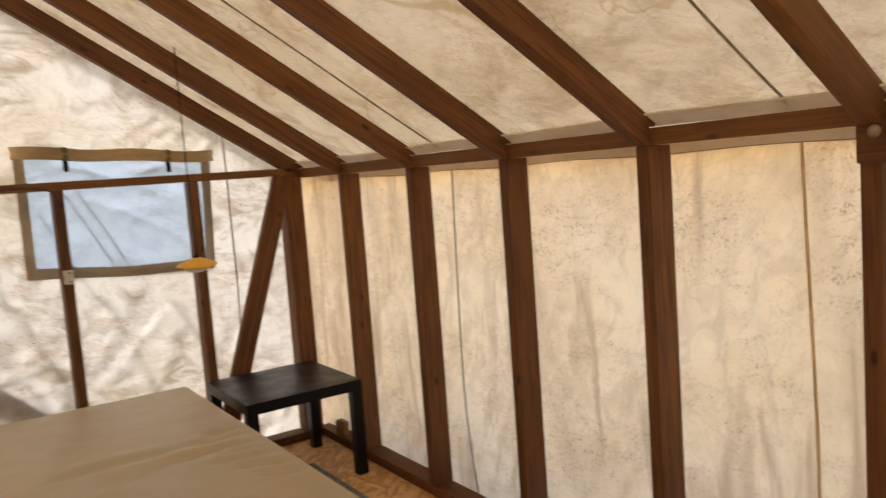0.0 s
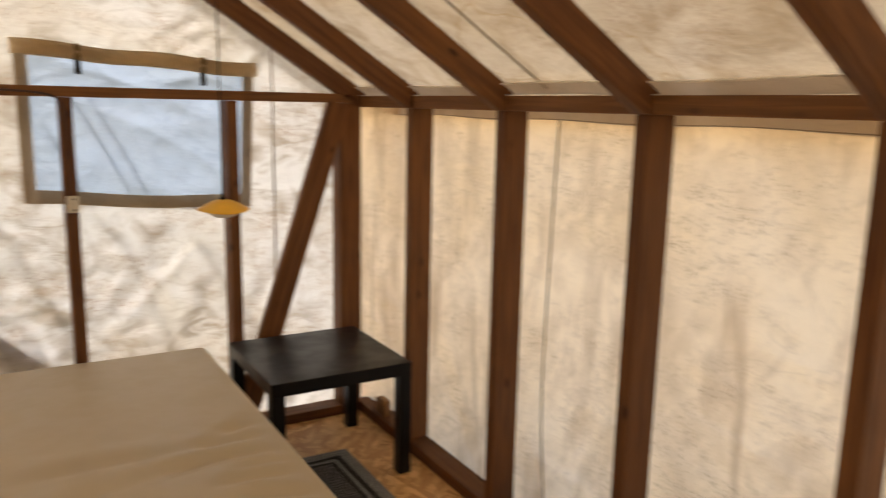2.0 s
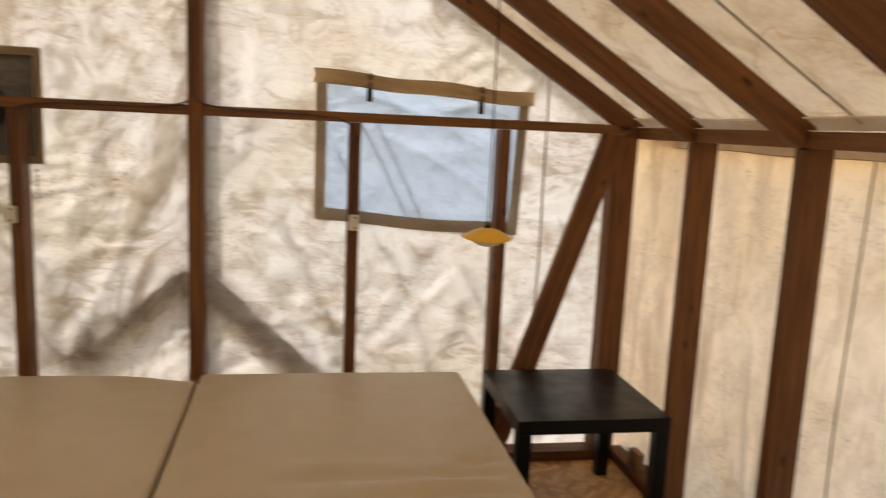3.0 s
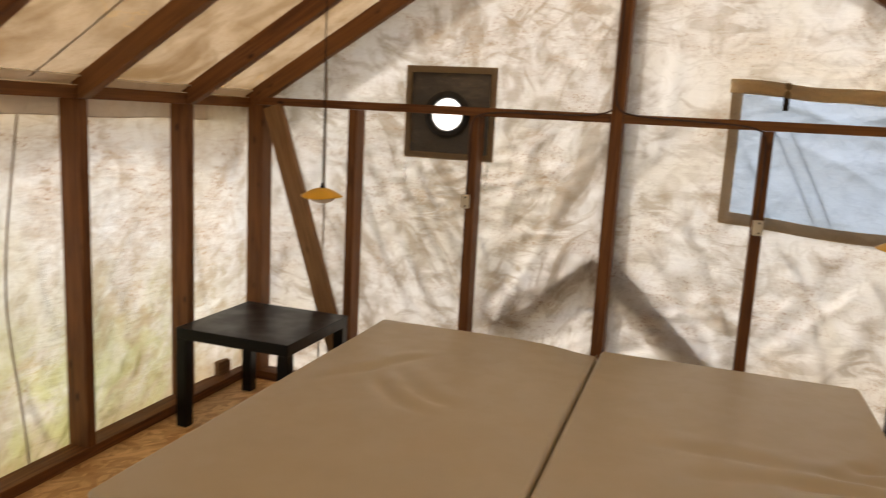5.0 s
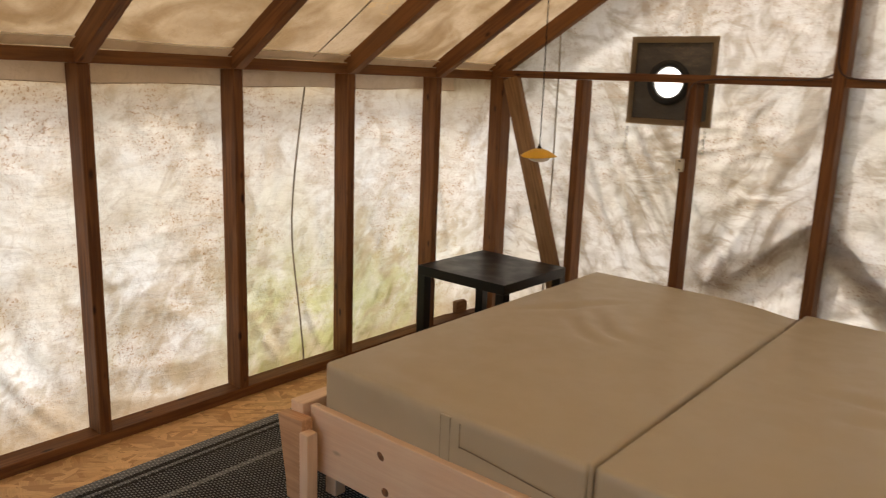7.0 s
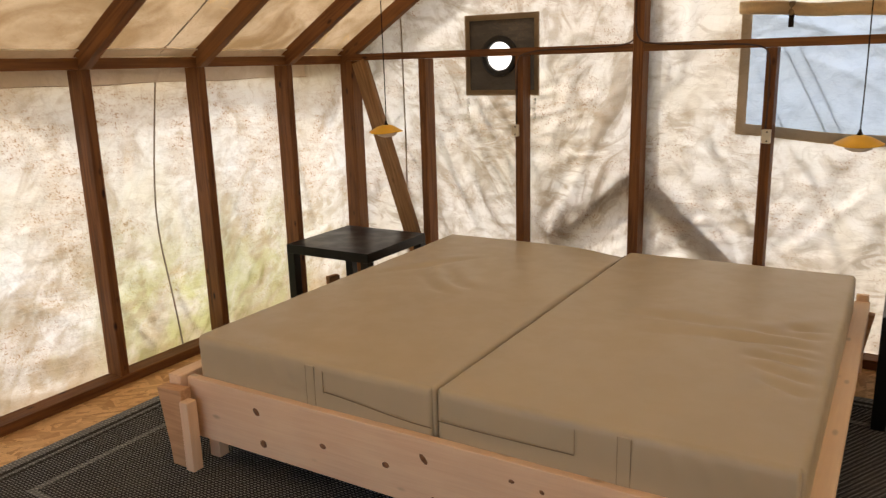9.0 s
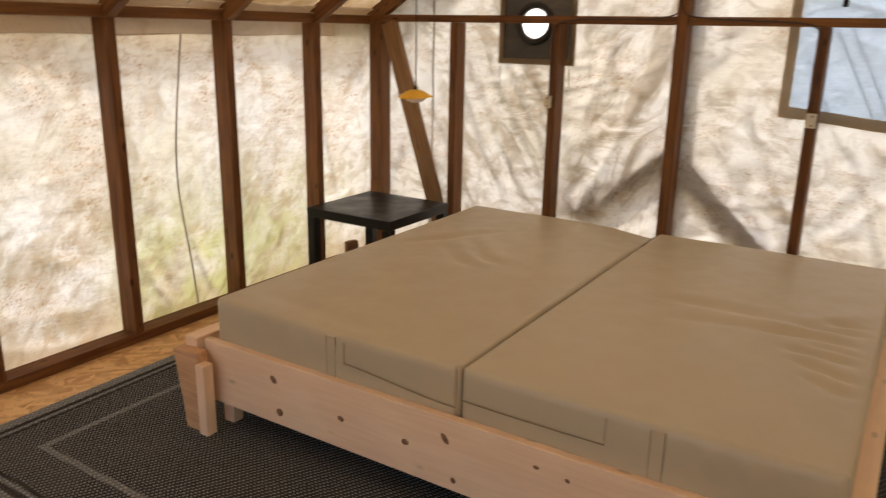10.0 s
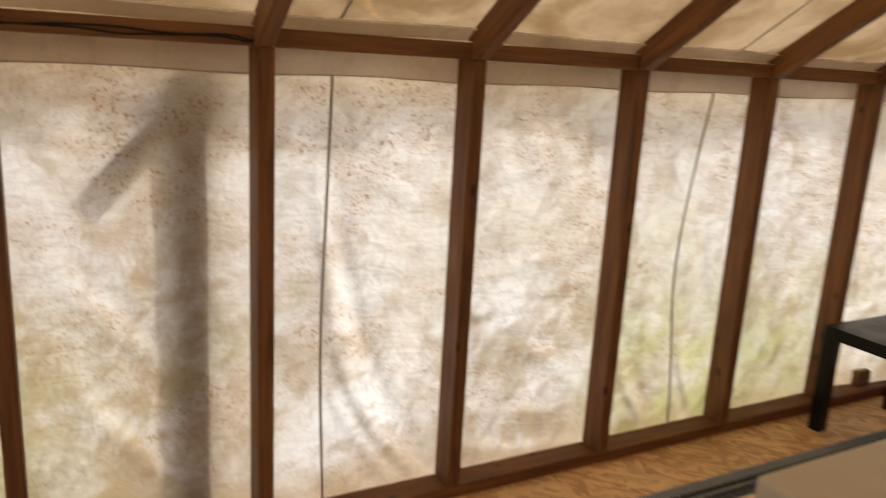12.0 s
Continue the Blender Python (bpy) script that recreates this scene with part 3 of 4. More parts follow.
for s in (-1, 1):
    post_x, post_w = (1.731, 0.100) if s > 0 else (-1.742, 0.088)
    timber("corner_post", (post_x, 0.0475, 0.045), (post_x, 0.0475, 1.415), post_w, 0.09, wall_end, side=(1, 0, 0))
    foot, head = (1.238, 1.672) if s > 0 else (1.206, 1.642)
    timber("brace", (s * foot, 0.018, 0.06), (s * (head + 0.008), 0.018, 1.412), 0.095, 0.04, wall_end, TIMBER if s > 0 else BRACE_WOOD, side=(1, 0, 0), label="slanting corner brace")
    tube("seam", [(s * 1.41 + dx, END_CANVAS - 0.004, z) for dx, z in ((0, 1.72), (0.01, 1.5), (0.004, 1.2), (0.012, 0.9), (0, 0.6), (-0.008, 0.3), (0, 0.05))], 0.0045, CORD_SEAM, wall_end)

# window: film, cloth border, rolled flap
window = thing("window_1", (0.9, END_CANVAS, 1.0), "clouded plastic film window with a rolled canvas flap", "window", kind="structure")
FILM_FOLDS = Folds(33, 0.02, 0.03, 1.0, 0.002)


def film_place(a, b):
    x, z = in_window(a, b)
    return x, END_CANVAS + 0.016 + FILM_FOLDS(x, z) * np.clip(np.minimum(np.minimum(a, 1 - a), np.minimum(b, 1 - b)) * 8, 0, 1), z


sheet("pane", steps(0.02, 0.98, 0.012), steps(0.02, 0.98, 0.015), film_place, FILM, window, label="bluish clouded film")
BORDER = Folds(40, 0.004, 0.004, 0.4, 0.001)
for name, a, b in (("border", (0.0, 0.052), (0, 1)), ("border", (0.948, 1.0), (0, 1)), ("border", (0.05, 0.95), (0.0, 0.085)), ("border", (0.05, 0.95), (0.92, 1.0))):
    sheet(name, steps(*a, 0.013), steps(*b, 0.013), lambda u, v: (*in_window(u, v)[:1], END_CANVAS - 0.006 - np.abs(BORDER(*in_window(u, v))), in_window(u, v)[1] + 0.006 * np.sin(7 * u + 1) * (v < 0.5)), CANVAS_TRIM, window)
x0, z0 = in_window(-0.01, 0.965)
x1, z1 = in_window(1.01, 0.965)
roll = [(x0 + (x1 - x0) * k / 12, END_CANVAS - 0.018, z0 + (z1 - z0) * k / 12 + 0.006 * math.sin(k * 1.1)) for k in range(13)]
tube("rolled_flap", roll, 0.028, CANVAS_ROLL, window, "rolled-up canvas flap", 16)
for a in (0.24, 0.76):
    x, z = in_window(a, 0.965)
    strap = part("strap", box((0.026, 0.056, 0.062), (x, END_CANVAS - 0.018, z), 0.012), CANVAS_TRIM, window)
    strap.matrix_basis = window.matrix_basis.inverted()
    buckle = part("toggle", box((0.022, 0.014, 0.060), (x, END_CANVAS - 0.026, z - 0.050), 0.005), CORD, window)
    buckle.matrix_basis = window.matrix_basis.inverted()
for (xa, za), (xb, zb) in (((0.60, 1.50), (0.83, 1.06)), ((0.52, 1.36), (0.66, 1.05)), ((0.68, 1.47), (0.90, 1.04))):
    tube("guy_line", [(xa, END_CANVAS + 0.045, za), ((xa + xb) / 2 + 0.01, END_CANVAS + 0.05, (za + zb) / 2), (xb, END_CANVAS + 0.045, zb)], 0.004, CORD, window)

# chimney patch
vent = thing("chimney_patch", ((VENT[0] + VENT[1]) / 2, END_CANVAS, (VENT[2] + VENT[3]) / 2), "dark heatproof stovepipe patch with a round black-rimmed hole", "vent", kind="structure")
HOLE, RAD = (-0.769, 1.416), 0.094
PF = Folds(50, 0.004, 0.002, 0.7, 0.0006)
sheet("patch", steps(VENT[0], VENT[1], 0.004), steps(VENT[2], VENT[3], 0.004), lambda u, v: (u, END_CANVAS - 0.002 + PF(u, v) * 0.4, v), PATCH, vent,
      lambda u, v: (u - HOLE[0]) ** 2 + (v - HOLE[1]) ** 2 > RAD ** 2)
for u, v in (((VENT[0] - 0.004, VENT[0] + 0.026), (VENT[2], VENT[3])), ((VENT[1] - 0.026, VENT[1] + 0.004), (VENT[2], VENT[3])), ((VENT[0] + 0.026, VENT[1] - 0.026), (VENT[2], VENT[2] + 0.03)), ((VENT[0] + 0.026, VENT[1] - 0.026), (VENT[3] - 0.03, VENT[3]))):
    sheet("border", steps(*u, 0.01), steps(*v, 0.01), lambda a, b: (a, END_CANVAS - 0.009 + BORDER(a, b) * 0.5, b), CANVAS_TRIM, vent)
bm = lathe([(RAD - 0.018, -0.010), (RAD + 0.012, -0.010), (RAD + 0.014, 0.0), (RAD + 0.012, 0.012), (RAD - 0.012, 0.016), (RAD - 0.02, 0.004), (RAD - 0.018, -0.010)], 48)
rim = smooth(part("rim", bm, RING, vent, "black rubber rim"))
rim.matrix_basis = vent.matrix_basis.inverted() @ pose(HOLE[0], END_CANVAS - 0.006, HOLE[1], 90, 0, 0)
disc = sheet("hole_cover", steps(HOLE[0] - RAD - 0.02, HOLE[0] + RAD + 0.02, 0.005), steps(HOLE[1] - RAD - 0.02, HOLE[1] + RAD + 0.02, 0.005), lambda u, v: (u, END_CANVAS + 0.003 + 0 * u, v), COVER, vent,
             lambda u, v: (u - HOLE[0]) ** 2 + (v - HOLE[1]) ** 2 < (RAD + 0.016) ** 2, "thin white weather cover")
for x in (-0.968, -0.562):
    bm = bmesh.new()
    for k in range(6):
        box((0.016, 0.004, 0.014), (x + 0.002 * math.sin(k * 2), END_CANVAS - 0.012, 1.185 - 0.019 * k), 0.003, bm)
    lace = part("lacing", bm, COVER, vent, "pale lacing tabs")
    lace.matrix_basis = vent.matrix_basis.inverted()

# ---- entrance wall behind the walk ----
wall_entrance = thing("wall_entrance", (0, BACK, 0), "unseen canvas entrance wall with a wide opening for light", "wall", kind="structure")
# unseen; the opening is made this wide to light the bed front
sheet("canvas", steps(-1.90, 1.90, 0.05), steps(-0.02, 2.62, 0.05), lambda u, v: (u, BACK - 0.108 + END_FOLDS(u + 3, v) * 0.5, v), CANVAS_END, wall_entrance, lambda cx, cz: (cz < roof_z(cx) + 0.03) & ~((np.abs(cx) < 1.55) & (cz < np.minimum(2.0, roof_z(cx) - 0.1))))
for x in (-1.58, 1.58):
    timber("stud", (x, BACK - 0.05, 0.045), (x, BACK - 0.05, 1.415), THICK, 0.095, wall_entrance, side=(1, 0, 0))

# ---- roof ----
ROOF_FOLDS = Folds(61, 0.012, 0.007, 0.3, 0.0016)


def roof_place(u, v):
    sag = 0.012 * np.abs(np.sin(np.pi * (v + 0.4525) / 0.618)) * (np.abs(u) < 1.75)
    return u, v, roof_z(u) + 0.006 - sag * 0.5 - ROOF_FOLDS(u, v) * 0.7


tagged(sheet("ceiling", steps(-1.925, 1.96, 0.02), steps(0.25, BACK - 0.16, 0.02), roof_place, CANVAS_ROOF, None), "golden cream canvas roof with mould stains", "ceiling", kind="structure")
# unseen roof cloth added past the wall to shade it; frayed edge softens this
_fray = np.random.RandomState(17)
_edge = 1.985 + 0.040 * _fray.rand(900) + 0.012 * np.sin(np.arange(900) * 0.031) + 0.008 * np.sin(np.arange(900) * 0.083 + 2)
tagged(sheet("shade_overhang", steps(0.16, BACK - 0.16, 0.006), steps(1.913, 2.087, 0.006), lambda u, v: (-v, u, roof_z(v) + 0.012), CANVAS_SIDE, None,
             keep=lambda cu, cv: cv < _edge[np.clip(((0.16 - cu) / 0.006).astype(int), 0, 899)]),
       "unseen frayed roof edge added past the wall for shade", "eave", kind="structure")
for y0 in (-1.29, -2.735, -4.19):
    for s in (-1, 1):
        seam = tube("roof_seam", [(s * x, y0 + 0.006 * math.sin(9 * x), roof_z(x) - 0.007) for x in (0.05, 0.4, 0.8, 1.2, 1.5, 1.70, 1.785)], 0.0035, CORD_SEAM)
        tagged(seam, "stitched seam across the canvas roof", "seam", "roof seams", "structure")
for s in (-1, 1):
    hem = sheet("eave_hem", steps(0.1, BACK - 0.1, 0.05), steps(1.760, 1.81, 0.01), lambda u, v: (s * v, u, roof_z(v) - 0.012 - 0.004 * np.sin(6 * u)), CANVAS_FLAP, None)
    line = tube("eave_piping", [(s * 1.757, 0.05 - 0.2 * k, float(roof_z(1.757)) - 0.013 - 0.004 * math.sin(6 * (0.05 - 0.2 * k))) for k in range(26)], 0.003, PIPING)
    tagged(line, "cream piping along the eave hem", "piping", "eave pipings", "structure")
    tagged(hem, "doubled canvas hem along the eave", "hem", "eave hems", "structure")


def rafter(s, y):
    low, top = RAFTER_LOW, ROOF_TOP
    toe = (low - PLATE_LOW) / SLOPE
    outline = [(0.0, low), (toe, PLATE_LOW + 0.002), (IN - 0.002, PLATE_LOW + 0.002), (IN - 0.002, PLATE_TOP + 0.003), (1.80, PLATE_TOP + 0.003), (1.80, top - SLOPE * 1.80), (0.0, top)]
    ob = part("rafter", prism([(s * x, z) for x, z in outline], THICK, 0.003), TIMBER)
    turn = Matrix.Rotation(s * math.atan(SLOPE), 4, "Y")      # local x runs along the slope, as the grain does
    ob.data.transform(turn.inverted())
    ob.matrix_world = pose(0, y, 0) @ turn
    return tagged(ob, "brown stained timber rafter under the canvas roof", "rafter", "rafters", "structure")


for s in (-1, 1):
    for y in [0.0] + [b - THICK - 0.010 for b in BAYS]:
        rafter(s, y)


# ---- bed ----
bed = thing("bed_frame", (0.03, -1.02, 0), "low planed pine double bed frame with knots on a rug", "bed")
BX0, BX1, BY0, BY1 = -1.01, 1.065, -2.016, 0.0
BOARD = 0.03


def bed_timber(name, p0, p1, w, d, side, material=PINE, label=""):
    return timber(name, p0, p1, w, d, bed, material, side, label, 0.004)


front_board = bed_timber("front_board", (BX0 + 0.060, BY0 + 0.015, 0.2155), (BX1 - 0.02, BY0 + 0.015, 0.2155), 0.225, BOARD, (0, 0, 1), PINE, "wide knotty front board")
bed_timber("back_board", (BX0 + 0.065, -0.13, 0.2155), (BX1 - 0.02, -0.13, 0.2155), 0.225, BOARD, (0, 0, 1))
for s, x in ((-1, BX0 + 0.028), (1, BX1 + 0.0)):
    rail_x = x - (0.014 if s < 0 else 0)
    bed_timber("side_rail", (rail_x, BY0 - 0.018, 0.30), (rail_x, -0.06, 0.30), 0.062, 0.062, (1, 0, 0), PINE, "squared side rail running past the corner")
    bed_timber("side_board", (x, BY0 + 0.03, 0.19), (x, -0.10, 0.19), 0.028, 0.155, (1, 0, 0))
    for y, f in ((BY0 - 0.02, 1), (-0.09, -1)):
        block = prism([(-s * a, b) for a, b in ((-0.055, 0.296), (0.070, 0.303), (0.070, 0.0), (-0.010, 0.0), (-0.018, 0.085), (-0.030, 0.15))], 0.045, 0.004)
        ob = part("leg_block", block, PINE_END, bed, "tapered end-grain leg block")
        ob.matrix_basis = bed.matrix_basis.inverted() @ pose(x, y - 0.046, 0)
        strip_x = x - s * 0.090
        bed_timber("leg_strip", (strip_x, y - 0.036 * f, 0.0), (strip_x, y - 0.036 * f, 0.268), 0.040, 0.044, (1, 0, 0))
        bed_timber("inner_leg", (x - s * 0.086, y + 0.085 * f, 0.0), (x - s * 0.086, y + 0.085 * f, 0.20), 0.05, 0.045, (1, 0, 0))
for x in (BX0 + 0.028, BX1):
    bed_timber("rear_post", (x, -0.045, 0.0), (x, -0.045, 0.358), 0.05, 0.028, (1, 0, 0))
for k in range(9):
    y = -0.25 - k * 0.205
    bed_timber("slat", (BX0 + 0.06, y, 0.205), (BX1 - 0.04, y, 0.205), 0.09, 0.018, (0, 1, 0))
for x, z, a, b, turn in ((-0.622, 0.262, 0.017, 0.011, 40), (-0.600, 0.150, 0.015, 0.014, 0), (-0.338, 0.207, 0.013, 0.009, 10), (-0.093, 0.207, 0.013, 0.010, 0),
                         (0.045, 0.262, 0.019, 0.009, 50), (0.075, 0.138, 0.010, 0.008, 60), (0.33, 0.27, 0.009, 0.006, 0), (0.42, 0.262, 0.008, 0.006, 30)):
    bm = bmesh.new()
    bmesh.ops.create_uvsphere(bm, u_segments=14, v_segments=8, radius=1)
    bmesh.ops.transform(bm, matrix=pose(x, BY0 - 0.0002, z, 0, turn, 0) @ Matrix.Diagonal((a, 0.0016, b, 1)), verts=bm.verts)
    ob = part("knot", bm, KNOT, front_board)
    ob.matrix_basis = front_board.matrix_basis.inverted() @ bed.matrix_basis.inverted()
    smooth(ob)


# ---- mattresses ----
def mattress(x_front, x_back, width, folds, seed, label, zips):
    """A foam mattress in a leatherette cover, from its rounded box to its folds, seams, straps and zip flap."""
    y0, y1, z0, z1 = -1.985, -0.175, 0.214, 0.476
    ob_top = thing("mattress", ((x_front + x_back) / 2 + width / 2, (y0 + y1) / 2, z0), label, "mattress", "mattresses on the bed")
    n, m, k = 170, 280, 14
    bm = bmesh.new()
    made = {}
    waves = Folds(seed, 0.006, 0.0, 1.0, 0.0)
    r_edge = 0.020

    def vert(i, j, l):
        key = (i, j, l)
        if key in made:
            return made[key]
        u, v, w = i / n, j / m, l / k
        # crowd the grid towards the rounded edges
        u, v, w = (0.5 - 0.5 * math.cos(math.pi * c) if c not in (0, 1) else c for c in (u, v, w))
        x, y, z = u * width, y0 + v * (y1 - y0), z0 + w * (z1 - z0)
        cx = min(max(x, r_edge), width - r_edge)
        cy = min(max(y, y0 + r_edge), y1 - r_edge)
        cz = min(max(z, z0 + r_edge), z1 - r_edge)
        d = Vector((x - cx, y - cy, z - cz))
        if d.length > 1e-9:
            big = max(abs(d.x), abs(d.y), abs(d.z))
            d = d.normalized() * big
            x, y, z = cx + d.x, cy + d.y, cz + d.z
        big = 0.022                                   # rounded corners in plan
        px, py = min(max(x, big), width - big), min(max(y, y0 + big), y1 - big)
        d = Vector((x - px, y - py))
        if abs(d.x) > 1e-6 and abs(d.y) > 1e-6:
            d = d.normalized() * max(abs(d.x), abs(d.y))
            x, y = px + d.x, py + d.y
        made[key] = bm.verts.new((x, y, z))
        return made[key]

    for i in range(n):
        for j in range(m):
            bm.faces.new([vert(*c) for c in ((i, j, k), (i + 1, j, k), (i + 1, j + 1, k), (i, j + 1, k))])
            bm.faces.new([vert(*c) for c in ((i, j, 0), (i, j + 1, 0), (i + 1, j + 1, 0), (i + 1, j, 0))])
    for i in range(n):
        for l in range(k):
            bm.faces.new([vert(*c) for c in ((i, 0, l), (i + 1, 0, l), (i + 1, 0, l + 1), (i, 0, l + 1))])
            bm.faces.new([vert(*c) for c in ((i, m, l), (i, m, l + 1), (i + 1, m, l + 1), (i + 1, m, l))])
    for j in range(m):
        for l in range(k):
            bm.faces.new([vert(*c) for c in ((0, j, l), (0, j, l + 1), (0, j + 1, l + 1), (0, j + 1, l))])
            bm.faces.new([vert(*c) for c in ((n, j, l), (n, j + 1, l), (n, j + 1, l + 1), (n, j, l + 1))])
    bm.normal_update()
    cover = part("cover", bm, LEATHER, ob_top)
    co = np.empty(len(cover.data.vertices) * 3)
    cover.data.vertices.foreach_get("co", co)
    co = co.reshape(-1, 3)
    x, y, z = co[:, 0].copy(), co[:, 1].copy(), co[:, 2].copy()
    up = np.clip((z - z0) / (z1 - z0), 0, 1) ** 3
    plump = 0.012 * np.sin(np.pi * x / width) * np.sin(np.pi * (y - y0) / (y1 - y0))
    co[:, 2] += up * (plump + waves(x, y) * 0.5)
    for f in folds:
        co[:, 2] -= up * ridge(x + x_front, y, f[0], f[1], f[2], f[3], 1.4 * f[4], 1.5 * f[5], f[6])
    if zips["inner"] > 0:                             # worn soft at the inner head corner
        co[:, 2] -= 0.026 * up * np.exp(-(np.hypot(x - width, (y - y1) * 0.7) / 0.17) ** 2)
    low = 1 - up
    co[:, 1] -= np.where(y < y0 + 0.01, 0.006 * np.sin(np.pi * x / width) + 0.0025 * np.sin(31 * x + 9 * z) * (z > 0.33), 0) * low
    pleat = np.exp(-((z - 0.425) / 0.035) ** 2) * (np.clip(np.sin(2.2 * x / width * math.pi + seed), 0, 1))
    co[:, 1] -= np.where(y < y0 + 0.012, 0.0075 * pleat * (1 - np.abs(np.sin(38 * x + 14 * z + seed))), 0)
    co[:, 0] += x_front + (x_back - x_front) * (y - y0) / (y1 - y0)
    cover.data.vertices.foreach_set("co", co.reshape(-1))
    cover.matrix_basis = ob_top.matrix_basis.inverted()
    smooth(cover)
    for xs in zips["straps"]:
        strip = part("strap", box((0.034, 0.006, 0.165), (xs, y0 - 0.0045, 0.381), 0.002), LEATHER, ob_top)
        strip.matrix_basis = ob_top.matrix_basis.inverted()
        for dx in (-0.0175, 0.0175):
            part("stitching", box((0.0015, 0.003, 0.160), (xs + dx, y0 - 0.0064, 0.381), 0.0006), LEATHER_SEAM, strip)
    xa, xb = zips["flap"]
    tube("zip", [(xa, y0 - 0.0095, zips["z"][0] + 0.004), (xa + (xb - xa) * 0.3, y0 - 0.0105, zips["z"][0]), (xa + (xb - xa) * 0.7, y0 - 0.0105, zips["z"][1]), (xb, y0 - 0.0085, zips["z"][1])], 0.0018, LEATHER_SEAM, ob_top, "dark zip line")
    end = xa if zips["inner"] > 0 else xb             # the flap is sewn down beside the strap
    ends = part("stitching", box((0.0011, 0.003, 0.075), (end, y0 - 0.0075, 0.417), 0.0006), LEATHER_SEAM, ob_top)
    ends.matrix_basis = ob_top.matrix_basis.inverted()
    piping = []
    for t in range(9):
        v = t / 8
        yy = y0 + 0.02 + v * (y1 - y0 - 0.04)
        piping.append((x_front + (x_back - x_front) * v + (0.006 if zips["inner"] < 0 else width - 0.006), yy, z1 - 0.020))
    tube("piping", piping, 0.003, LEATHER_SEAM, ob_top)
    return ob_top


mattress(-0.922, -0.935, 0.99, [(-0.66, -0.86, -0.29, -1.21, 0.0085, 0.022, -0.055), (-0.62, -0.71, -0.23, -1.13, 0.0085, 0.022, -0.055), (-0.72, -0.98, -0.48, -0.56, 0.0055, 0.020, 0.03),
                               (-0.52, -0.92, -0.30, -1.10, 0.0040, 0.018, -0.03), (-0.84, -1.10, -0.60, -0.78, 0.0040, 0.022, 0.02), (-0.88, -1.84, -0.2, -1.92, 0.004, 0.03, 0.0)],
         5, "tan leatherette mattress with crossing folds on a pine bed", {"straps": (-0.393,), "flap": (-0.34, 0.062), "z": (0.382, 0.355), "inner": 1})
mattress(0.0715, 0.0635, 0.975, [(0.30, -1.09, 0.80, -1.10, 0.0070, 0.024, 0.01), (0.70, -1.13, 1.035, -0.86, 0.0060, 0.020, -0.045), (0.38, -1.29, 0.90, -1.16, 0.0055, 0.024, 0.01),
                               (0.66, -1.22, 1.035, -1.19, 0.0080, 0.018, 0.03), (0.76, -1.33, 1.035, -1.34, 0.0075, 0.017, 0.018), (0.80, -1.38, 1.03, -1.48, 0.0075, 0.017, 0.006),
                               (0.85, -1.47, 1.03, -1.57, 0.0070, 0.016, -0.008), (0.78, -1.10, 1.035, -1.065, 0.0065, 0.016, 0.0), (0.82, -1.27, 1.035, -1.27, 0.0045, 0.013, 0.01), (0.86, -1.01, 1.03, -0.98, 0.004, 0.015, 0.0)],
         9, "tan leatherette mattress with folds along its outer edge", {"straps": (0.632,), "flap": (0.085, 0.50), "z": (0.380, 0.382), "inner": -1})


# ---- rug ----
rug = thing("rug", (0.01, -1.53, 0), "dark grey woven rug with pale border lines on boards", "rug")
RX, RY = 1.54, 1.175


def rug_band(name, inset, width, height, material):
    bm = bmesh.new()
    x, y = RX - inset - width / 2, RY - inset - width / 2
    for sx, sy, cx, cy in ((2 * x + width, width, 0, -y), (2 * x + width, width, 0, y), (width, 2 * y - width, -x, 0), (width, 2 * y - width, x, 0)):
        box((sx, sy, height), (cx, cy, height / 2), 0.0012, bm)
    return part(name, bm, material, rug)


part("base_weave", box((2 * RX, 2 * RY, 0.008), (0, 0, 0.004), 0.002), RUG, rug)
rug_band("edge_band", 0.0, 0.045, 0.0095, RUG_LINE)
rug_band("dark_band", 0.05, 0.018, 0.0088, RUG_BLACK)
rug_band("pale_band", 0.07, 0.014, 0.0095, RUG_LINE)
rug_band("dark_band", 0.09, 0.012, 0.0088, RUG_BLACK)
rug_band("inner_line", 0.245, 0.024, 0.0095, RUG_LINE)


# ---- side tables ----
def side_table(x, y, label):
    t = thing("side_table", (x, y, 0), label, "table", "bedside tables")
    part("tabletop", box((0.55, 0.55, 0.05), (0, 0, 0.425), 0.003), BLACK, t)
    for sx in (-1, 1):
        for sy in (-1, 1):
            part("leg", box((0.05, 0.05, 0.40), (sx * 0.25, sy * 0.25, 0.20), 0.003), BLACK, t)
    return t


side_table(-1.41, -0.405, "low square black wooden side table beside the bed")
side_table(1.425, -0.372, "low square black wooden side table under the window")


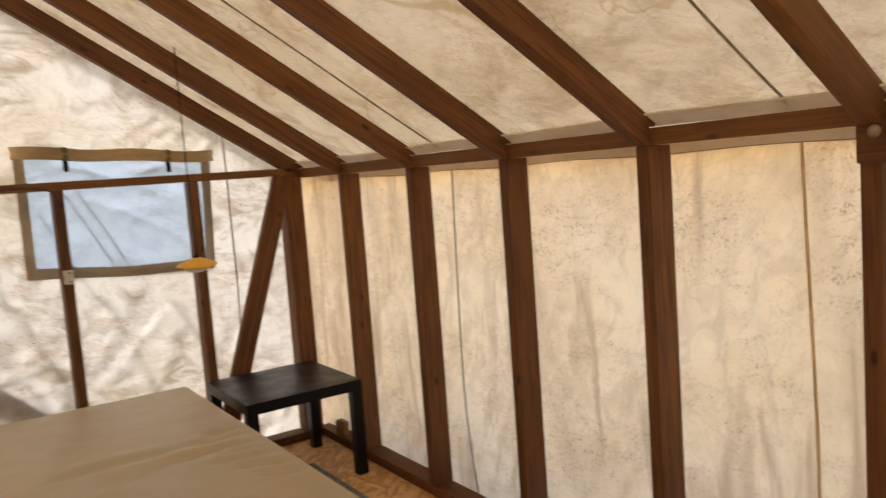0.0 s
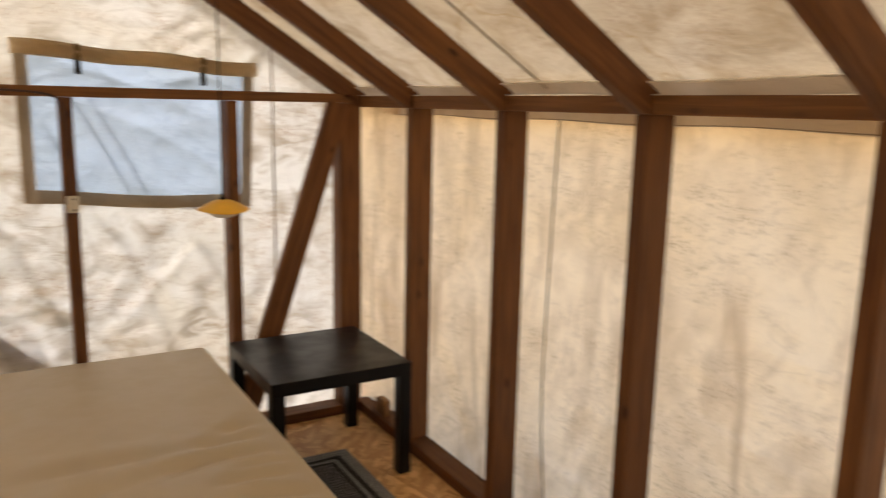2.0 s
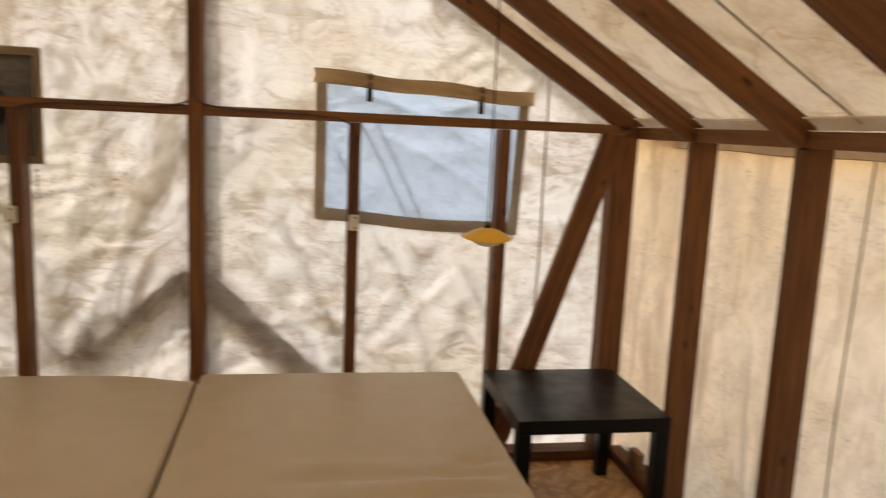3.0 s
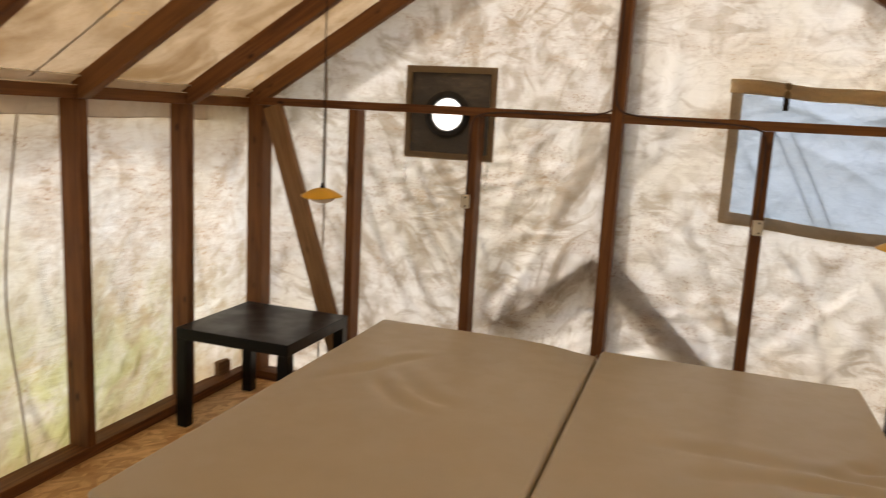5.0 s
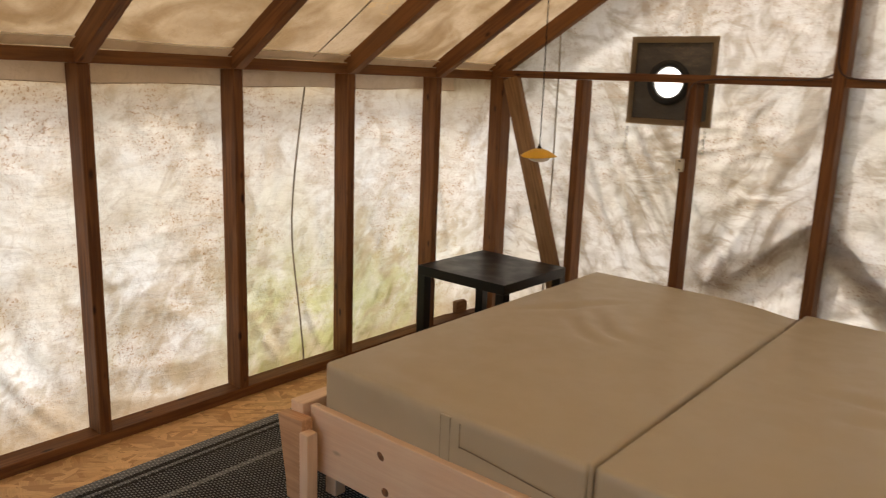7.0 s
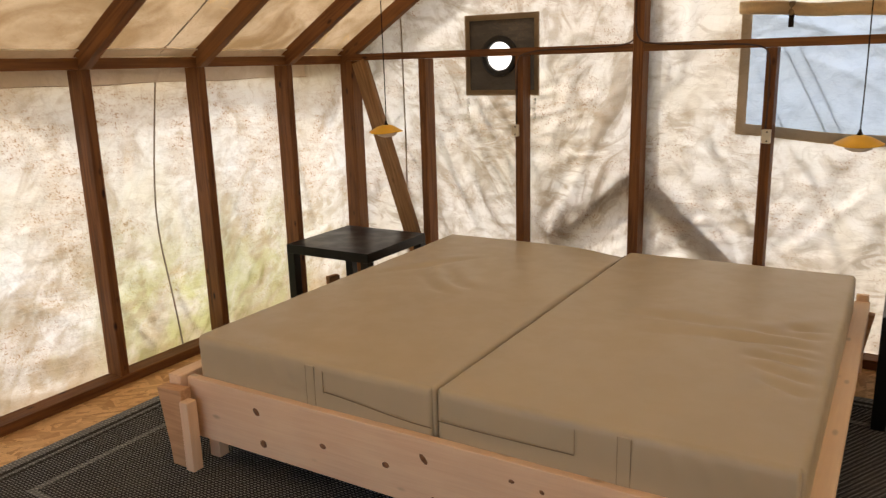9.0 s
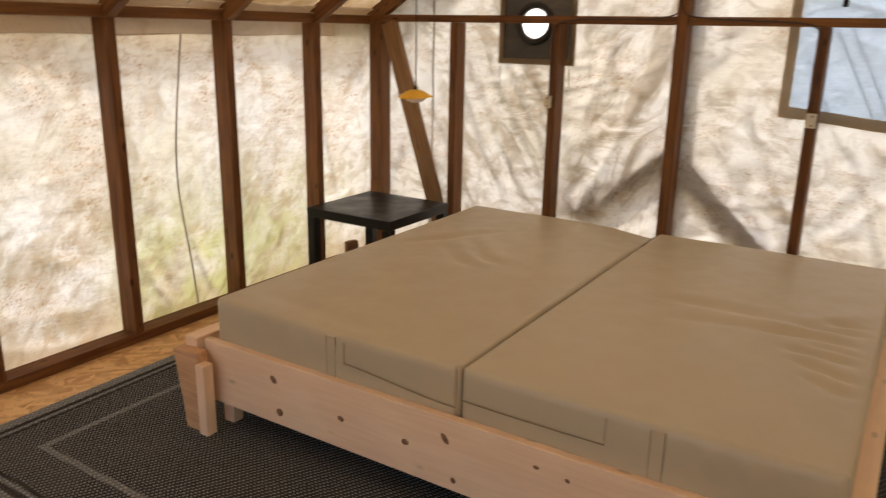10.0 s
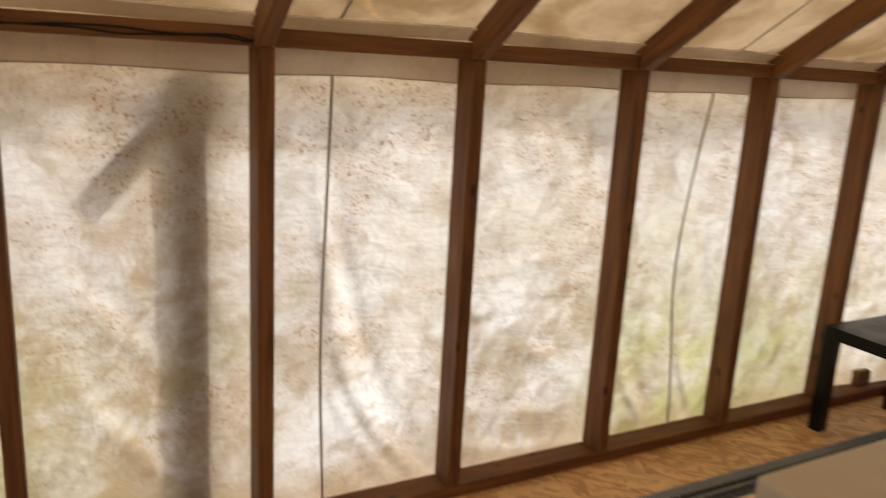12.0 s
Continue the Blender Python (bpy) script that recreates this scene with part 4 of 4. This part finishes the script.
# ---- pendant lamps ----
def pendant(x, y, z, label):
    lamp = thing("pendant_lamp", (x, y, z), label, "lamp", "pendant lamps")
    bm = lathe([(0.0, 0.030), (0.018, 0.029), (0.040, 0.022), (0.060, 0.010), (0.074, 0.001), (0.082, -0.004), (0.082, -0.007), (0.072, -0.005), (0.055, 0.002), (0.0, 0.016)], 48)
    for v in bm.verts:
        r = math.hypot(v.co.x, v.co.y)
        v.co.z += 0.10 * max(0, r - 0.045) * math.cos(2 * math.atan2(v.co.y, v.co.x))
    smooth(part("shade", bm, SHADE, lamp, "orange dished shade with a lifted brim"))
    smooth(part("diffuser", lathe([(0.0, -0.032), (0.022, -0.030), (0.042, -0.022), (0.056, -0.008), (0.058, -0.002), (0.0, 0.002)], 40), DIFFUSER, lamp, "milky lower bowl"))
    smooth(part("cap", lathe([(0.0, 0.050), (0.004, 0.050), (0.006, 0.040), (0.011, 0.029), (0.0, 0.028)], 20), CORD, lamp))
    top = float(roof_z(x)) - z - 0.012
    cord = tube("cord", [(0, 0, 0.045), (0.004, 0.002, top * 0.3), (-0.004, 0, top * 0.65), (0.002, 0, top)], 0.0024, CORD)
    cord.parent = lamp
    return lamp


pendant(1.017, -0.60, 1.068, "orange pendant lamp hanging before the film window")
pendant(-1.030, -0.615, 1.072, "orange pendant lamp hanging over the corner table")


# ---- switches and cables on the end wall ----
def switch_box(x, z):
    s = thing("switch_box", (x, -0.012, z), "small cream plastic junction box screwed to a stud", "switch", "junction boxes")
    part("cover", box((0.040, 0.022, 0.062), (0, 0, 0), 0.005), WHITE, s)
    for dz in (-0.020, 0.020):
        bm = lathe([(0.0, 0.0), (0.004, 0.0), (0.004, 0.002), (0.0, 0.003)], 12)
        screw = part("screw", bm, CORD, s)
        screw.matrix_basis = pose(0.004, -0.0105, dz, 90, 0, 0)
    return s


switch_box(-0.622, 1.030)
switch_box(0.620, 1.028)
tagged(tube("cable", [(-0.620, -0.004, 1.06), (-0.616, -0.005, 1.2), (-0.62, -0.005, 1.38), (-0.60, -0.006, 1.43), (-0.4, -0.005, 1.442), (-0.2, -0.005, 1.436), (-0.02, -0.006, 1.446), (0.0, -0.008, 1.47)], 0.004, CORD_BROWN),
       "thin brown cable clipped along rail and stud", "cable", "cables")
tagged(tube("cable", [(0.614, -0.004, 1.06), (0.618, -0.005, 1.2), (0.616, -0.005, 1.37), (0.60, -0.006, 1.43), (0.4, -0.005, 1.437), (0.2, -0.005, 1.443), (0.06, -0.008, 1.45), (0.0, -0.012, 1.48), (0.01, -0.009, 1.7), (0.02, -0.009, 2.3)], 0.004, CORD_BROWN),
       "thin brown cable clipped along rail and post", "cable", "cables")
for dz, ph in ((0.0, 0.0), (0.007, 1.9)):
    pts = [(-IN + 0.004, -2.99 - 0.07 * k, 1.415 + dz + 0.005 * math.sin(1.3 * k + ph) + 0.003 * math.sin(2.9 * k + 2 * ph)) for k in range(24)]
    pts = [(-1.70, -2.925, 1.47), (-1.745, -2.93, 1.43), (-IN + 0.008, -2.965, 1.405)] + pts
    tagged(tube("cable", pts, 0.0024, CORD), "black twin cable lying along the top plate", "cable", "cables")

# ---- coat rack ----
rack = thing("coat_rack", (1.76, -3.4, 1.355), "dark wooden coat rack with pale glazed knobs", "coat rack")
timber("backing_block", (1.766, -2.905, 1.362), (1.766, -2.985, 1.362), 0.020, 0.084, rack, side=(1, 0, 0))
timber("board", (1.757, -2.985, 1.362), (1.757, -3.95, 1.362), 0.036, 0.086, rack, side=(1, 0, 0))
for k, (y, z) in enumerate(((-2.955, 1.385), (-3.065, 1.352), (-3.25, 1.352), (-3.435, 1.352), (-3.62, 1.352), (-3.805, 1.352))):
    bm = lathe([(0.0, 0.0), (0.007, 0.0), (0.006, 0.010), (0.010, 0.018), (0.014, 0.023), (0.012, 0.029), (0.0, 0.031)], 20)
    knob = smooth(part("knob", bm, KNOB, rack, "glazed knob"))
    knob.matrix_basis = rack.matrix_basis.inverted() @ pose(1.757 if k == 0 else 1.740, y, z, 0, -90, 0)


# ---- corner blocks, brackets ----
for s in (-1, 1):
    b = part("wood_block", prism([(-0.05, 0.0), (0.05, 0.0), (0.05, 0.06), (0.03, 0.072), (-0.05, 0.072)], 0.03, 0.004), BRACE_WOOD)
    b.matrix_world = pose(s * 1.826, -0.17 if s > 0 else -0.12, 0.0455, 0, 0, 90)
    tagged(b, "small offcut of timber standing on the sole plate", "wood block", "wood blocks")


# ---- outside: props and growth that shade the canvas ----
def outside(x, y, z, gap, axis):
    """The place outside the canvas, gap away, whose shadow falls on (x, y, z)."""
    k = gap / abs(SUN[axis])
    return Vector((x, y, z)) + SUN * k


SHADED_Y = END_CANVAS + 0.022
prop = thing("gable_prop", (0.02, 0.2, -0.06), "timber prop with two splayed braces against the gable", "prop")
G = 0.032
timber("post", outside(0.040, SHADED_Y, -0.2, G, 1), outside(0.032, SHADED_Y, 2.25, G, 1), 0.092, 0.03, prop, side=(1, 0, 0))
timber("splayed_brace", outside(0.010, SHADED_Y, 0.755, G, 1), outside(-0.47, SHADED_Y, 0.37, G, 1), 0.145, 0.03, prop, side=(1, 0, 0))
timber("splayed_brace", outside(0.045, SHADED_Y, 0.735, G, 1), outside(0.50, SHADED_Y, 0.29, G, 1), 0.128, 0.03, prop, side=(1, 0, 0))
prop = thing("eave_prop", (-1.98, -3.0, -0.06), "timber prop with a short brace against the side wall", "prop")
WALL_X = -OUT - 0.030
timber("post", outside(WALL_X, -3.114, -0.4, 0.035, 0), outside(WALL_X, -3.111, 1.285, 0.035, 0), 0.130, 0.012, prop, side=(0, 1, 0))
timber("splayed_brace", outside(WALL_X, -3.12, 1.235, 0.035, 0), outside(WALL_X, -3.335, 1.002, 0.035, 0), 0.076, 0.012, prop, side=(0, 1, 0))


def leafy_bush(at, stems, seed, label):
    """Leaning stems with narrow leaves. Each stem: where its shade crosses the canvas (x, z), its lean, the height that its shade reaches, its distance from the canvas."""
    rnd = random.Random(seed)
    bush = thing("bush", at, label, "bush", "bushes outside")
    wood, leaves = bmesh.new(), bmesh.new()
    for xm, zm, lean, top, gap in stems:
        start = -0.06 - gap * SUN.z / SUN.y
        bend, thick = rnd.gauss(0, 0.10), rnd.uniform(0.005, 0.012)
        last, n = None, 26
        for k in range(n):
            t = k / (n - 1)
            z = start + (top - start) * t
            x = xm + lean * (z - zm) + bend * (z - zm) ** 2 + 0.012 * math.sin(9 * t + xm * 7)
            c = outside(x, SHADED_Y, z, gap, 1)
            r = thick * (1.0 - 0.8 * t)
            ring = [wood.verts.new(c + Vector((r * math.cos(math.tau * i / 5), r * math.sin(math.tau * i / 5), 0))) for i in range(5)]
            if last:
                for i in range(5):
                    wood.faces.new((last[i], last[(i + 1) % 5], ring[(i + 1) % 5], ring[i]))
            last = ring
            if z < 0.15:
                continue
            for _ in range(2):
                way = math.atan2(1.0, lean + 2 * bend * (z - zm)) + rnd.gauss(0, 0.10)
                along = Vector((math.cos(way), rnd.gauss(0, 0.25), math.sin(way)))
                across = Vector((-math.sin(way), rnd.gauss(0, 0.3), math.cos(way)))
                long, wide = rnd.uniform(0.07, 0.17), rnd.uniform(0.005, 0.013)
                p = c + across * rnd.gauss(0, 0.013)
                tip = [(0, 0), (0.3, wide), (0.65, wide * 0.8), (1, 0), (0.65, -wide * 0.8), (0.3, -wide)]
                leaves.faces.new([leaves.verts.new(p + along * long * a + across * b + Vector((0, 0, -0.012 * a * a))) for a, b in tip])
    for ob in (part("stems", wood, BARK, bush), part("leaves", leaves, LEAF, bush)):
        ob.matrix_basis = bush.matrix_basis.inverted()
    return bush


rnd = random.Random(4)
STEMS = [(-1.08 + 0.125 * k + rnd.uniform(-0.02, 0.02), 0.80, -0.60 + rnd.gauss(0, 0.05), rnd.uniform(1.05, 1.45), rnd.uniform(0.18, 0.34)) for k in range(5)]
leafy_bush((-1.2, 0.45, -0.06), STEMS, 5, "leafy bush leaning along the gable canvas outside")
STEMS = [(-0.50 + 0.15 * k + rnd.uniform(-0.02, 0.02), 0.75, 0.32 + 0.16 * k + rnd.gauss(0, 0.03), rnd.uniform(1.2, 1.65), rnd.uniform(0.2, 0.30)) for k in range(3)]
leafy_bush((-0.6, 0.45, -0.06), STEMS, 6, "leafy bush fanning out against the gable canvas")
STEMS = [(0.20 + 0.17 * k + rnd.uniform(-0.03, 0.03), 0.6, rnd.choice((-0.7, -0.5, 0.6, 0.9)) + rnd.gauss(0, 0.1), rnd.uniform(0.75, 1.0), rnd.uniform(0.2, 0.42)) for k in range(7)]
leafy_bush((0.4, 0.45, -0.06), STEMS, 7, "low leafy bush growing near the gable canvas")
STEMS = [(-1.60 + 0.13 * k, 0.8, rnd.choice((-0.5, -0.3, 0.4)), rnd.uniform(0.9, 1.3), rnd.uniform(0.15, 0.3)) for k in range(3)]
leafy_bush((-1.6, 0.45, -0.06), STEMS, 8, "few leafy stems beside the gable corner")
